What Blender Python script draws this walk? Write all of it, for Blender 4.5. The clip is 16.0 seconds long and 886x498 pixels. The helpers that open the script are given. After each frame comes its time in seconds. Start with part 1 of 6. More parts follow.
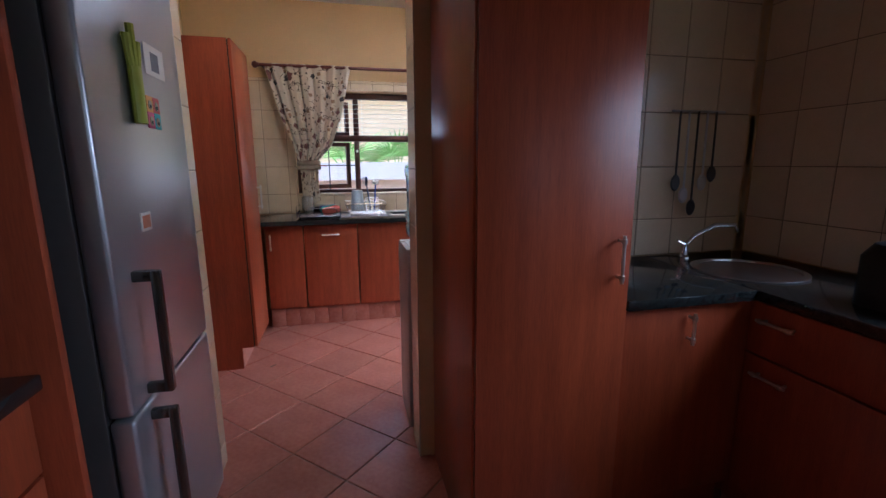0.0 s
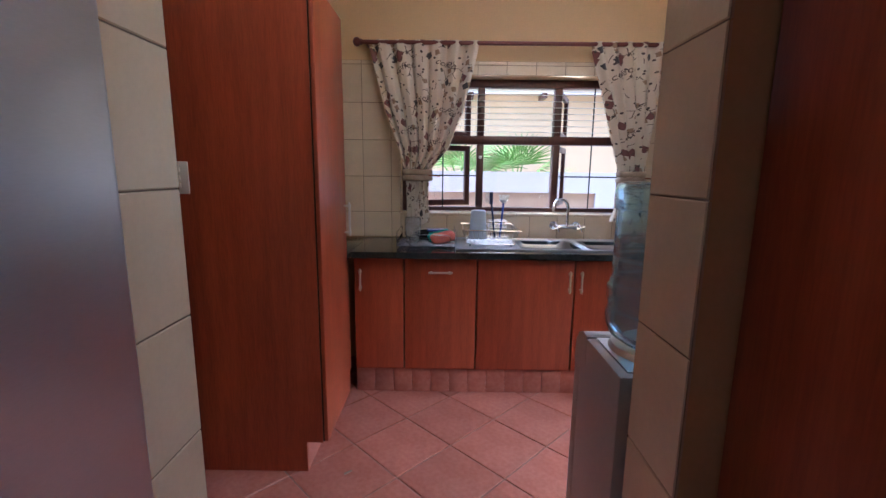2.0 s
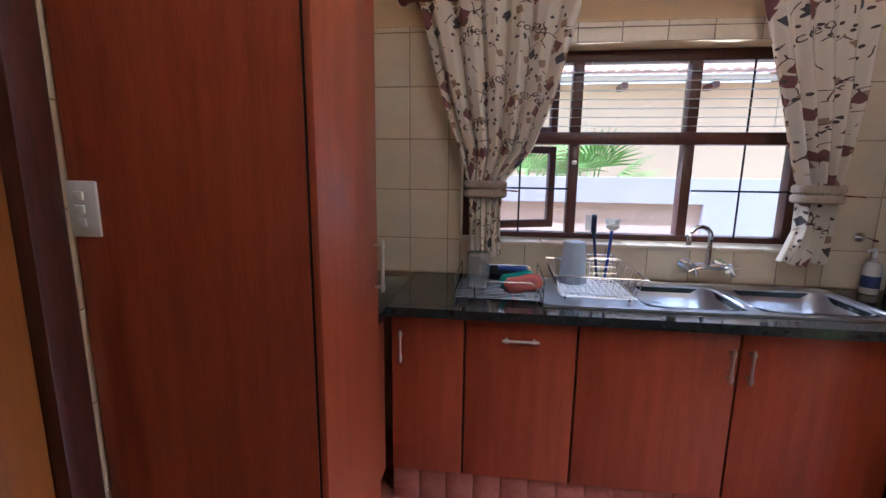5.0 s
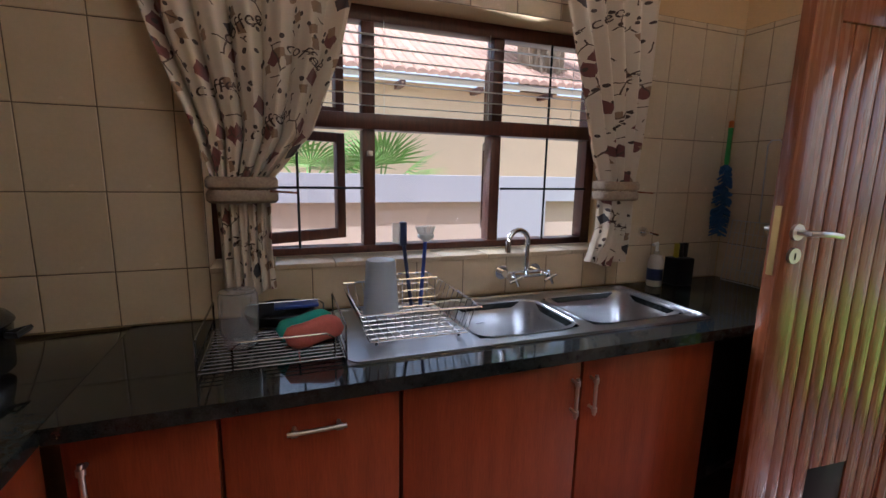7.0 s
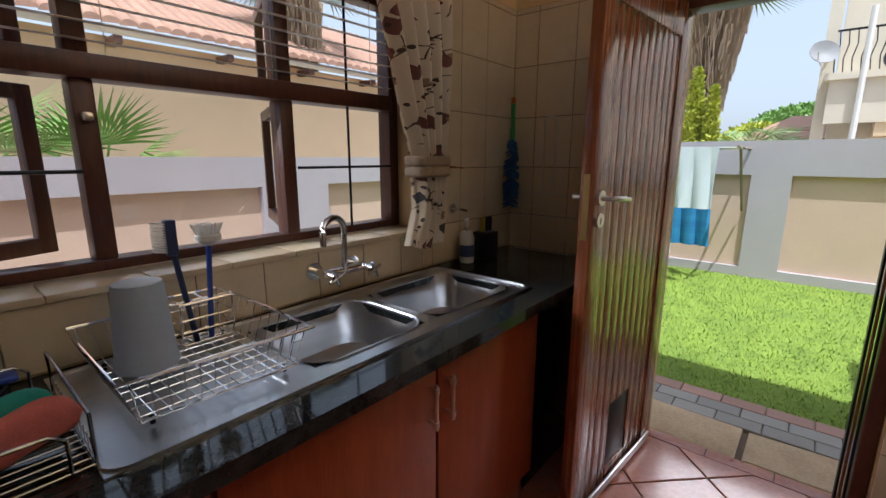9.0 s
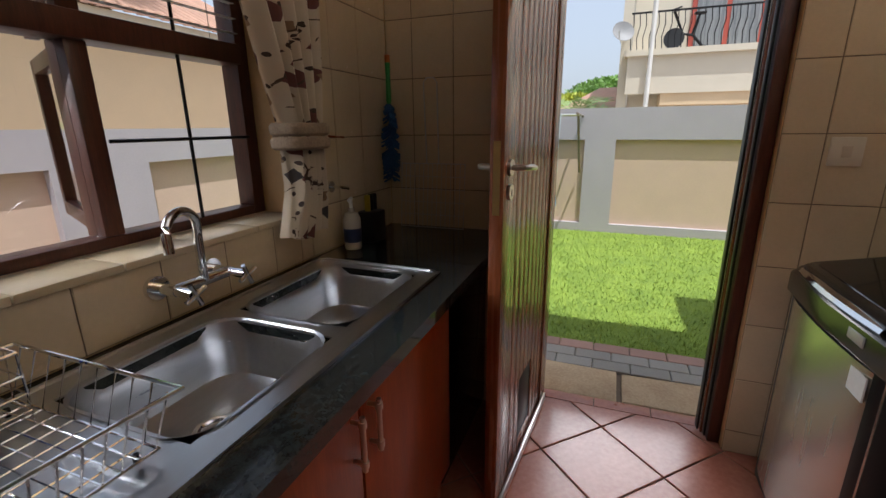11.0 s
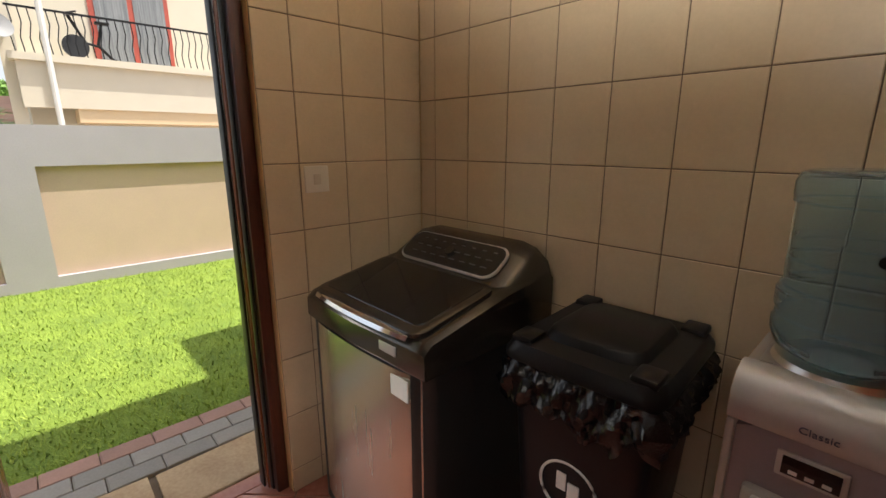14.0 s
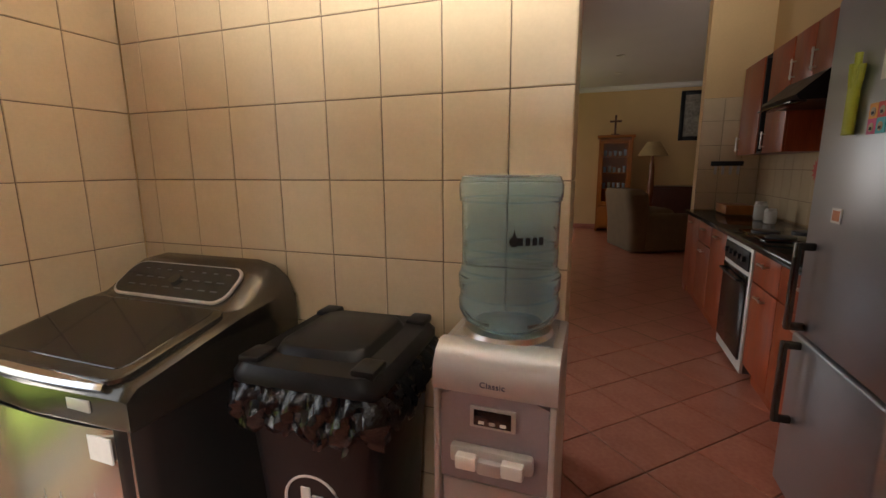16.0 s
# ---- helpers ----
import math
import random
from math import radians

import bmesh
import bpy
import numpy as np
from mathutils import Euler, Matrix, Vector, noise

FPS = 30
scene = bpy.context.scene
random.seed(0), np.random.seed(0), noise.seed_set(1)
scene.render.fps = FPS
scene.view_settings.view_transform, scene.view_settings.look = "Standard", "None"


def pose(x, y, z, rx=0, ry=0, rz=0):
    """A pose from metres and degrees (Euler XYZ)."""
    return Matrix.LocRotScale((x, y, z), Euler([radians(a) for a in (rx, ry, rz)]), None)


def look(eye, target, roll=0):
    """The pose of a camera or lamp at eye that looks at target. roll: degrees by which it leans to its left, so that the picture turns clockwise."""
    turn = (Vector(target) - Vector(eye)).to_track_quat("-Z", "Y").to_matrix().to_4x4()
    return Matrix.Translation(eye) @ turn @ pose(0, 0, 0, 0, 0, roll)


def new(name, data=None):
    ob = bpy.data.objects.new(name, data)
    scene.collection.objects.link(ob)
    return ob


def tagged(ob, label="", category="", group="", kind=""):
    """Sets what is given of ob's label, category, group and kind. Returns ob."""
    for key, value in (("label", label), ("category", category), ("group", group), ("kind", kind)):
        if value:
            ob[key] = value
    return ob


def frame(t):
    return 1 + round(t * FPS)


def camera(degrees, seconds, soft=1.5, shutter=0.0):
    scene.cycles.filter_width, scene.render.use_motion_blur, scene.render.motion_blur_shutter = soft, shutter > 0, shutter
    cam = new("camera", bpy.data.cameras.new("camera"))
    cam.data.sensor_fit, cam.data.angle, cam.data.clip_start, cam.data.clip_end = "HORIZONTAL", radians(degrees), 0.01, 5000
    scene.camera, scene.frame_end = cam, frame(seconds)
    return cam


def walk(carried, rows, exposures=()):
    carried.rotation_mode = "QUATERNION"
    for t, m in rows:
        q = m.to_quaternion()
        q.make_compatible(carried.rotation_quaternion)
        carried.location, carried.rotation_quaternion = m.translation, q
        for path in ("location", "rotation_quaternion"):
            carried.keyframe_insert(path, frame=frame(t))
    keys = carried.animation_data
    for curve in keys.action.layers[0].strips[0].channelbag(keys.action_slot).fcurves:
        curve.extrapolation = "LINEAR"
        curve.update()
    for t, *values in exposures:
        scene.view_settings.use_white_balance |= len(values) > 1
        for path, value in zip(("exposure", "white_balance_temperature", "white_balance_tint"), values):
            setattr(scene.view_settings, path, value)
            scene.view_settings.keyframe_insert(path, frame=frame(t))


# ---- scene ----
cam = camera(90.5, 16.0)
PATH = [
    (0, (0.303, -2.052, 1.385), (0.741, -0.138, 1.004), -0.3),
    (0.5, (0.291, -1.785, 1.39), (0.499, 0.17, 1.027), -0.1),
    (1, (0.271, -1.494, 1.398), (0.365, 0.473, 1.048), -0.7),
    (1.5, (0.267, -1.143, 1.407), (0.28, 0.829, 1.074), -0.3),
    (2, (0.222, -0.846, 1.402), (0.213, 1.124, 1.055), 0.7),
    (2.5, (0.174, -0.597, 1.411), (0.193, 1.374, 1.07), -0.5),
    (3, (0.143, -0.36, 1.4), (0.144, 1.607, 1.039), -0.9),
    (3.2, (0.134, -0.249, 1.406), (0.082, 1.715, 1.035), -1.1),
    (5.3, (0.076, 0.143, 1.469), (-0.169, 2.097, 1.116), 0.7),
    (5.5, (0.062, 0.211, 1.469), (-0.001, 2.179, 1.119), 0.6),
    (6, (0.031, 0.362, 1.466), (0.361, 2.303, 1.112), 0.5),
    (6.5, (0.065, 0.529, 1.461), (0.587, 2.427, 1.108), 0.9),
    (7, (0.133, 0.688, 1.445), (0.82, 2.534, 1.098), 1.1),
    (7.5, (0.115, 0.777, 1.448), (1.04, 2.514, 1.092), 1.7),
    (8, (0.049, 0.836, 1.46), (1.264, 2.376, 1.072), 1.0),
    (8.5, (0.045, 0.894, 1.45), (1.444, 2.261, 1.033), 1.8),
    (8.7, (0.092, 0.949, 1.424), (1.53, 2.277, 1.015), 1.1),
    (10.8, (0.304, 1.323, 1.395), (2.093, 2.039, 0.86), -0.3),
    (11, (0.304, 1.296, 1.402), (2.106, 1.977, 0.865), -0.6),
    (11.5, (0.391, 1.318, 1.411), (2.266, 1.723, 0.847), -0.5),
    (12, (0.518, 1.323, 1.421), (2.439, 1.343, 0.863), -0.2),
    (12.5, (0.581, 1.305, 1.417), (2.462, 0.893, 0.875), 1.3),
    (13, (0.67, 1.334, 1.435), (2.381, 0.441, 0.912), 0.4),
    (13.5, (0.705, 1.342, 1.446), (2.236, 0.159, 0.939), 0.5),
    (14, (0.706, 1.338, 1.438), (2.121, 0.006, 0.967), -0.1),
    (14.5, (0.682, 1.345, 1.43), (2.022, -0.073, 0.987), -0.2),
    (15, (0.646, 1.347, 1.417), (1.856, -0.191, 1.002), -0.1),
    (15.5, (0.603, 1.341, 1.424), (1.549, -0.377, 1.031), -0.0),
    (16, (0.535, 1.261, 1.402), (1.195, -0.591, 1.038), -0.4),
]
EXPOSURES = [(0.0, 1.45, 4600, 12), (3.0, 1.4, 4600, 15), (5.5, 1.3, 4600, 13), (6.5, 0.95, 5100, 13), (7.5, 0.45, 5200, 11), (8.5, 0.3, 5500, 9), (11.0, 0.02, 5900, 10), (12.0, 0.3, 6000, 11), (13.0, 0.9, 6200, 11), (13.6, 0.62, 6400, 10), (14.5, 0.4, 6600, 10), (15.2, 0.4, 6600, 10), (16.0, 1.4, 6600, 10)]
walk(cam, [(t, look(eye, target, roll)) for t, eye, target, roll in PATH], EXPOSURES)

# ---- world, sun, exposure ----
world = bpy.data.worlds.new("sky")
scene.world = world
world.use_nodes = True
wn = world.node_tree
sky = wn.nodes.new("ShaderNodeTexSky")
sky.sky_type, sky.sun_disc = "NISHITA", False
sky.dust_density = 5.0
sky.sun_elevation, sky.sun_rotation = radians(71), radians(220)
wn.nodes["Background"].inputs["Strength"].default_value = 0.15
haze = wn.nodes.new("ShaderNodeMixRGB")  # thin bright summer haze over the whole sky
haze.inputs[0].default_value, haze.inputs[2].default_value = 0.5, (6.6, 6.9, 7.2, 1)
wn.links.new(sky.outputs[0], haze.inputs[1])
wn.links.new(haze.outputs[0], wn.nodes["Background"].inputs["Color"])
sun = new("sun", bpy.data.lights.new("sun", "SUN"))
sun.data.energy, sun.data.angle, sun.data.color = 5.0, radians(0.5), (1.0, 0.95, 0.87)
sun.matrix_world = look((-3.6, -4.2, 16.0), (0, 0, 0))


def window_lamp(name, eye, target, w, h, watts, spread=180):
    lamp = new(name, bpy.data.lights.new(name, "AREA"))
    lamp.data.shape, lamp.data.size, lamp.data.size_y, lamp.data.energy = "RECTANGLE", w, h, watts
    lamp.data.color, lamp.data.spread = (1.0, 0.97, 0.94), radians(spread)
    lamp.matrix_world = look(eye, target)
    return lamp


# added fill lamps stand in for skylight downwards and bright-yard bounce upwards at the openings
window_lamp("window_light_low", (0.80, 2.42, 1.40), (1.50, 1.30, 0.66), 0.85, 0.5, 1.3, 42)
window_lamp("window_light_high", (0.85, 2.312, 1.84), (1.25, 0.0, 2.85), 0.6, 0.34, 7, 58)
window_lamp("window_light_high", (0.75, 2.314, 1.84), (0.55, 0.0, 2.85), 0.6, 0.34, 7, 58)
window_lamp("door_light", (2.44, 1.14, 0.75), (1.44, 1.14, 0.28), 0.7, 1.1, 2.6, 56)
window_lamp("kitchen_window_light", (2.5, -1.65, 1.6), (1.5, -1.5, 0.7), 1.2, 0.8, 3.2, 100)
# added fill for the living room, set before an opening out of view
window_lamp("living_window_light", (3.3, -7.0, 1.5), (0.0, -7.0, 1.2), 2.0, 1.4, 4.5)


# ---- materials ----
def mat(name, col, rough=0.5, metal=0.0, var=0.15, scale=6.0, stretch=(1, 1, 1), bump=0.1, fine=60.0, col2=None, rnd=0.0, coat=0.0, spec=0.5, dist=0.002):
    m = bpy.data.materials.new(name)
    m.use_nodes = True
    nt = m.node_tree
    b = nt.nodes["Principled BSDF"]
    N = nt.nodes.new
    tc, mp = N("ShaderNodeTexCoord"), N("ShaderNodeMapping")
    mp.inputs["Scale"].default_value = stretch
    nt.links.new(tc.outputs["Object"], mp.inputs["Vector"])
    n1, n2 = N("ShaderNodeTexNoise"), N("ShaderNodeTexNoise")
    n1.inputs["Scale"].default_value, n2.inputs["Scale"].default_value = scale, fine
    n1.inputs["Detail"].default_value = n2.inputs["Detail"].default_value = 5
    nt.links.new(mp.outputs[0], n1.inputs["Vector"])
    nt.links.new(mp.outputs[0], n2.inputs["Vector"])
    mix = N("ShaderNodeMath")
    mix.operation = "MULTIPLY_ADD"
    mix.inputs[1].default_value = 0.45
    nt.links.new(n2.outputs["Fac"], mix.inputs[0])
    half = N("ShaderNodeMath")
    half.operation = "MULTIPLY"
    half.inputs[1].default_value = 0.55
    nt.links.new(n1.outputs["Fac"], half.inputs[0])
    nt.links.new(half.outputs[0], mix.inputs[2])
    ramp = N("ShaderNodeValToRGB")
    ramp.color_ramp.elements[0].position, ramp.color_ramp.elements[1].position = 0.3, 0.7
    lo = col2 if col2 else tuple(c * (1 - var) for c in col)
    hi = col if col2 else tuple(min(1, c * (1 + var)) for c in col)
    ramp.color_ramp.elements[0].color, ramp.color_ramp.elements[1].color = (*lo, 1), (*hi, 1)
    nt.links.new(mix.outputs[0], ramp.inputs[0])
    out = ramp.outputs[0]
    if rnd:
        oi, hsv, mr = N("ShaderNodeObjectInfo"), N("ShaderNodeHueSaturation"), N("ShaderNodeMapRange")
        mr.inputs["To Min"].default_value, mr.inputs["To Max"].default_value = 1 - rnd, 1 + rnd
        nt.links.new(oi.outputs["Random"], mr.inputs["Value"])
        nt.links.new(mr.outputs[0], hsv.inputs["Value"])
        nt.links.new(out, hsv.inputs["Color"])
        out = hsv.outputs[0]
    nt.links.new(out, b.inputs["Base Color"])
    rr = N("ShaderNodeMapRange")
    rr.inputs["To Min"].default_value, rr.inputs["To Max"].default_value = max(0.02, rough * 0.8), min(1, rough * 1.2)
    nt.links.new(n1.outputs["Fac"], rr.inputs["Value"])
    nt.links.new(rr.outputs[0], b.inputs["Roughness"])
    b.inputs["Metallic"].default_value = metal
    b.inputs["Coat Weight"].default_value = coat
    b.inputs["Coat Roughness"].default_value = 0.08
    b.inputs["Specular IOR Level"].default_value = spec
    if bump:
        bp = N("ShaderNodeBump")
        bp.inputs["Strength"].default_value, bp.inputs["Distance"].default_value = bump, dist
        nt.links.new(mix.outputs[0], bp.inputs["Height"])
        nt.links.new(bp.outputs[0], b.inputs["Normal"])
    return m


def glass(name, col=(1, 1, 1), rough=0.0, ior=1.45):
    m = bpy.data.materials.new(name)
    m.use_nodes = True
    b = m.node_tree.nodes["Principled BSDF"]
    b.inputs["Base Color"].default_value = (*col, 1)
    b.inputs["Transmission Weight"].default_value = 1.0
    b.inputs["Roughness"].default_value, b.inputs["IOR"].default_value = rough, ior
    return m


WOOD = mat("cabinet_laminate", (0.41, 0.086, 0.027), 0.32, var=0.3, scale=3, stretch=(9, 9, 0.7), fine=25, col2=(0.23, 0.044, 0.016), bump=0.04)
WOODX = mat("cabinet_laminate_flat_grain", (0.33, 0.075, 0.028), 0.34, scale=3, stretch=(0.7, 9, 9), fine=25, col2=(0.19, 0.036, 0.014), bump=0.04)
MERANTI = mat("varnished_meranti", (0.29, 0.092, 0.034), 0.27, scale=4, stretch=(14, 14, 0.6), fine=30, col2=(0.17, 0.05, 0.018), bump=0.03, coat=0.35)
DARKWOOD = mat("dark_stained_timber", (0.13, 0.04, 0.024), 0.35, scale=5, stretch=(12, 12, 1), fine=30, col2=(0.045, 0.016, 0.012), bump=0.08)
ORANGEWOOD = mat("oiled_pine", (0.42, 0.14, 0.022), 0.35, scale=4, stretch=(12, 12, 0.6), fine=30, col2=(0.3, 0.1, 0.02), bump=0.05)
GRANITE = mat("black_granite", (0.04, 0.047, 0.045), 0.07, scale=55, fine=260, col2=(0.004, 0.004, 0.005), bump=0.0)
WTILE = mat("glazed_beige_tile", (0.66, 0.535, 0.355), 0.25, scale=14, fine=90, var=0.045, bump=0.06, rnd=0.03)
GROUT = mat("brown_grout", (0.2, 0.15, 0.11), 0.9, scale=20, fine=200, var=0.25)
WGROUT = mat("wall_grout", (0.16, 0.115, 0.08), 0.9, scale=20, fine=200, var=0.25)
FTILE = mat("terracotta_floor_tile", (0.48, 0.205, 0.14), 0.3, scale=5, fine=40, col2=(0.34, 0.1, 0.06), bump=0.12, rnd=0.08, coat=0.15)
PLASTER = mat("ochre_painted_plaster", (0.66, 0.46, 0.23), 0.75, scale=3, fine=90, var=0.06, bump=0.12)
CEILING = mat("white_ceiling_paint", (0.75, 0.72, 0.68), 0.85, scale=2, fine=80, var=0.04, bump=0.08)
STEEL = mat("brushed_stainless", (0.55, 0.56, 0.58), 0.3, 1.0, scale=4, stretch=(1, 18, 18), fine=80, var=0.08, bump=0.03)
CHROME = mat("chrome", (0.8, 0.8, 0.82), 0.08, 1.0, scale=8, fine=60, var=0.04, bump=0.0)
SATIN = mat("satin_nickel", (0.72, 0.7, 0.66), 0.3, 1.0, scale=8, fine=60, var=0.05, bump=0.0)
FRIDGE = mat("silver_fridge_steel", (0.43, 0.45, 0.48), 0.32, 0.8, scale=3, stretch=(1, 1, 6), fine=60, var=0.05, bump=0.0)
DGREY = mat("dark_grey_plastic", (0.03, 0.03, 0.032), 0.35, scale=10, fine=150, var=0.15, bump=0.05)
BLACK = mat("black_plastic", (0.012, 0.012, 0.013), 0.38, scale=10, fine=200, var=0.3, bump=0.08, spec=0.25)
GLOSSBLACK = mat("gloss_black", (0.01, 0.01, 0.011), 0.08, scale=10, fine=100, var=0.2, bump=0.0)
BAG = mat("black_refuse_bag", (0.008, 0.008, 0.009), 0.14, scale=30, fine=120, var=0.3, bump=0.6, dist=0.006)
TITAN = mat("titanium_washer_shell", (0.1, 0.092, 0.08), 0.2, 0.8, scale=4, fine=80, var=0.08, bump=0.02)
INOX = mat("inox_washer_front", (0.62, 0.58, 0.5), 0.26, 0.9, scale=3, stretch=(8, 1, 0.5), fine=70, var=0.05, bump=0.03)
SILVERP = mat("silver_plastic", (0.5, 0.48, 0.46), 0.36, 0.25, scale=8, fine=100, var=0.05, bump=0.03)
MAUVE = mat("mauve_grey_plastic", (0.3, 0.26, 0.28), 0.4, scale=8, fine=100, var=0.06, bump=0.04)
WHITEP = mat("white_plastic", (0.75, 0.74, 0.7), 0.35, scale=8, fine=100, var=0.04, bump=0.03)
GLASS = glass("window_glass")
GRASS = mat("lawn_grass", (0.36, 0.47, 0.07), 0.7, scale=5, fine=60, col2=(0.15, 0.24, 0.02), bump=0.8, dist=0.02)
GPLAST = mat("peach_garden_plaster", (0.62, 0.46, 0.36), 0.85, scale=3, fine=70, var=0.06, bump=0.2)
GCAP = mat("lilac_grey_plaster", (0.44, 0.41, 0.44), 0.85, scale=3, fine=70, var=0.06, bump=0.2)
CREAM = mat("cream_house_plaster", (0.74, 0.57, 0.36), 0.85, scale=2, fine=50, var=0.05, bump=0.2)
CREAM2 = mat("pale_house_plaster", (0.68, 0.62, 0.5), 0.85, scale=2, fine=50, var=0.05, bump=0.2)
ROOFT = mat("clay_roof_tile", (0.45, 0.27, 0.19), 0.8, scale=3, fine=30, col2=(0.3, 0.17, 0.12), bump=0.3, rnd=0.1)
PAVER = mat("red_paver", (0.4, 0.24, 0.2), 0.85, scale=9, fine=90, var=0.15, bump=0.4, rnd=0.12)
GPAVER = mat("grey_paver", (0.33, 0.31, 0.29), 0.85, scale=9, fine=90, var=0.15, bump=0.4, rnd=0.12)
STONE = mat("sandstone_slab", (0.62, 0.47, 0.3), 0.85, scale=7, fine=60, col2=(0.42, 0.28, 0.17), bump=0.6, dist=0.008)
LEAF = mat("green_leaf", (0.17, 0.31, 0.06), 0.45, scale=8, fine=60, var=0.3, bump=0.1)
LEAFY = mat("yellow_green_conifer", (0.42, 0.46, 0.05), 0.6, scale=8, fine=60, var=0.3, bump=0.1)
BARK = mat("palm_bark", (0.25, 0.2, 0.15), 0.9, scale=8, fine=40, var=0.3, bump=0.6)


# ---- building helpers ----
def bm_box(x0, y0, z0, x1, y1, z1, bevel=0.0, seg=2, bm=None):
    own = bmesh.new()
    bmesh.ops.create_cube(own, size=1.0)
    for v in own.verts:
        v.co = Vector(((x0 + x1) / 2 + v.co.x * (x1 - x0), (y0 + y1) / 2 + v.co.y * (y1 - y0), (z0 + z1) / 2 + v.co.z * (z1 - z0)))
    if bevel:
        bmesh.ops.bevel(own, geom=own.edges[:], offset=bevel, segments=seg, affect="EDGES", profile=0.5)
    return join(bm, own)


def join(bm, own):
    if bm is None:
        return own
    tmp = bpy.data.meshes.new("tmp")
    own.to_mesh(tmp)
    own.free()
    bm.from_mesh(tmp)
    bpy.data.meshes.remove(tmp)
    return bm


def bm_rings(rings, close_ends=True, bm=None, closed=True):
    """A skin over rings of points (all of one count)."""
    own = bmesh.new()
    rows = [[own.verts.new(p) for p in r] for r in rings]
    n = len(rows[0])
    for a, b in zip(rows, rows[1:]):
        for i in range(n if closed else n - 1):
            j = (i + 1) % n
            own.faces.new((a[i], a[j], b[j], b[i]))
    if close_ends and closed:
        own.faces.new(rows[0][::-1])
        own.faces.new(rows[-1])
    bmesh.ops.recalc_face_normals(own, faces=own.faces[:])
    return join(bm, own)


def bm_lathe(profile, cx, cy, n=28, bm=None, caps=True):
    rings = [[(cx + r * math.cos(2 * math.pi * i / n), cy + r * math.sin(2 * math.pi * i / n), z) for i in range(n)] for r, z in profile]
    return bm_rings(rings, caps, bm)


def bm_tube(points, r, n=8, bm=None, closed=False):
    pts = [Vector(p) for p in points]
    rings = []
    for i, p in enumerate(pts):
        if closed:
            d = pts[(i + 1) % len(pts)] - pts[i - 1]
        else:
            d = pts[min(i + 1, len(pts) - 1)] - pts[max(i - 1, 0)]
        d.normalize()
        up = Vector((0, 0, 1)) if abs(d.z) < 0.9 else Vector((1, 0, 0))
        s = d.cross(up).normalized()
        u = s.cross(d)
        rings.append([p + s * r * math.cos(2 * math.pi * k / n) + u * r * math.sin(2 * math.pi * k / n) for k in range(n)])
    if closed:
        rings.append(rings[0])
    return bm_rings(rings, not closed, bm)


def bm_rod(a, b, r, n=8, bm=None):
    return bm_tube([a, b], r, n, bm)


def finish(name, bm, material, smooth=True):
    me = bpy.data.meshes.new(name)
    bmesh.ops.recalc_face_normals(bm, faces=bm.faces[:])
    bm.to_mesh(me)
    bm.free()
    me.materials.append(material)
    if smooth:
        me.shade_smooth()
        me.set_sharp_from_angle(angle=radians(38))
    return me


def part(name, bm, material, parent, label=""):
    ob = new(name, finish(name, bm, material))
    ob.parent = parent
    return tagged(ob, label)


def solid(name, bm, material, label="", category="", kind="", group=""):
    return tagged(new(name, finish(name, bm, material)), label, category, group, kind)


def thing(name, label, category, at=(0, 0, 0), rz=0.0, group="", kind=""):
    ob = new(name)
    ob.empty_display_size = 0.1
    ob.matrix_basis = pose(*at, 0, 0, rz)
    return tagged(ob, label, category, group, kind)


def wall(name, axis, at0, at1, u0, u1, v0, v1, holes, material, label):
    """A wall with thickness at0..at1 along the axis, from u0 to u1, v0 to v1 high, with holes (u0, v0, u1, v1) right through it."""
    us = sorted({u0, u1, *[h[0] for h in holes], *[h[2] for h in holes]})
    vs = sorted({v0, v1, *[h[1] for h in holes], *[h[3] for h in holes]})
    bm = bmesh.new()

    def P(u, v, a):
        return bm.verts.new((a, u, v) if axis == "x" else (u, a, v))

    def full(i, j):
        if not (0 <= i < len(us) - 1 and 0 <= j < len(vs) - 1):
            return False
        cu, cv = (us[i] + us[i + 1]) / 2, (vs[j] + vs[j + 1]) / 2
        return not any(h[0] < cu < h[2] and h[1] < cv < h[3] for h in holes)

    for i in range(len(us) - 1):
        for j in range(len(vs) - 1):
            if not full(i, j):
                continue
            a, b, c, d = us[i], us[i + 1], vs[j], vs[j + 1]
            for at in (at0, at1):
                bm.faces.new((P(a, c, at), P(b, c, at), P(b, d, at), P(a, d, at)))
            for di, dj, e in ((-1, 0, ((a, c), (a, d))), (1, 0, ((b, c), (b, d))), (0, -1, ((a, c), (b, c))), (0, 1, ((a, d), (b, d)))):
                if not full(i + di, j + dj):
                    (p, q), (r, s) = e
                    bm.faces.new((P(p, q, at0), P(r, s, at0), P(r, s, at1), P(p, q, at1)))
    bmesh.ops.remove_doubles(bm, verts=bm.verts[:], dist=1e-5)
    return solid(name, bm, material, label, "wall", "structure")


# ---- setting ----
Z0 = -0.3
HALL = 3.1
wall_north = wall("wall_north", "y", 2.323, 2.545, -1.16, 2.5, Z0, 2.9, [(-0.10, 1.10, 1.56, 2.055)], PLASTER, "ochre plastered wall above beige tiles, with a timber window")
wall_east = wall("wall_east", "x", 2.283, 2.5, -0.19, 2.323, Z0, 2.9, [(0.725, -0.02, 1.54, 2.06)], PLASTER, "tiled wall with the open back doorway")
wall_west = wall("wall_west", "x", -1.16, -0.938, -0.19, 2.323, Z0, 2.9, [(0.115, -0.02, 0.985, 2.08)], PLASTER, "ochre plastered wall with a dark timber doorway")
wall_south = wall("wall_south", "y", -0.182, -0.008, 0.618, 2.283, Z0, 3.1, [], PLASTER, "beige tiled wall behind the washing machine")
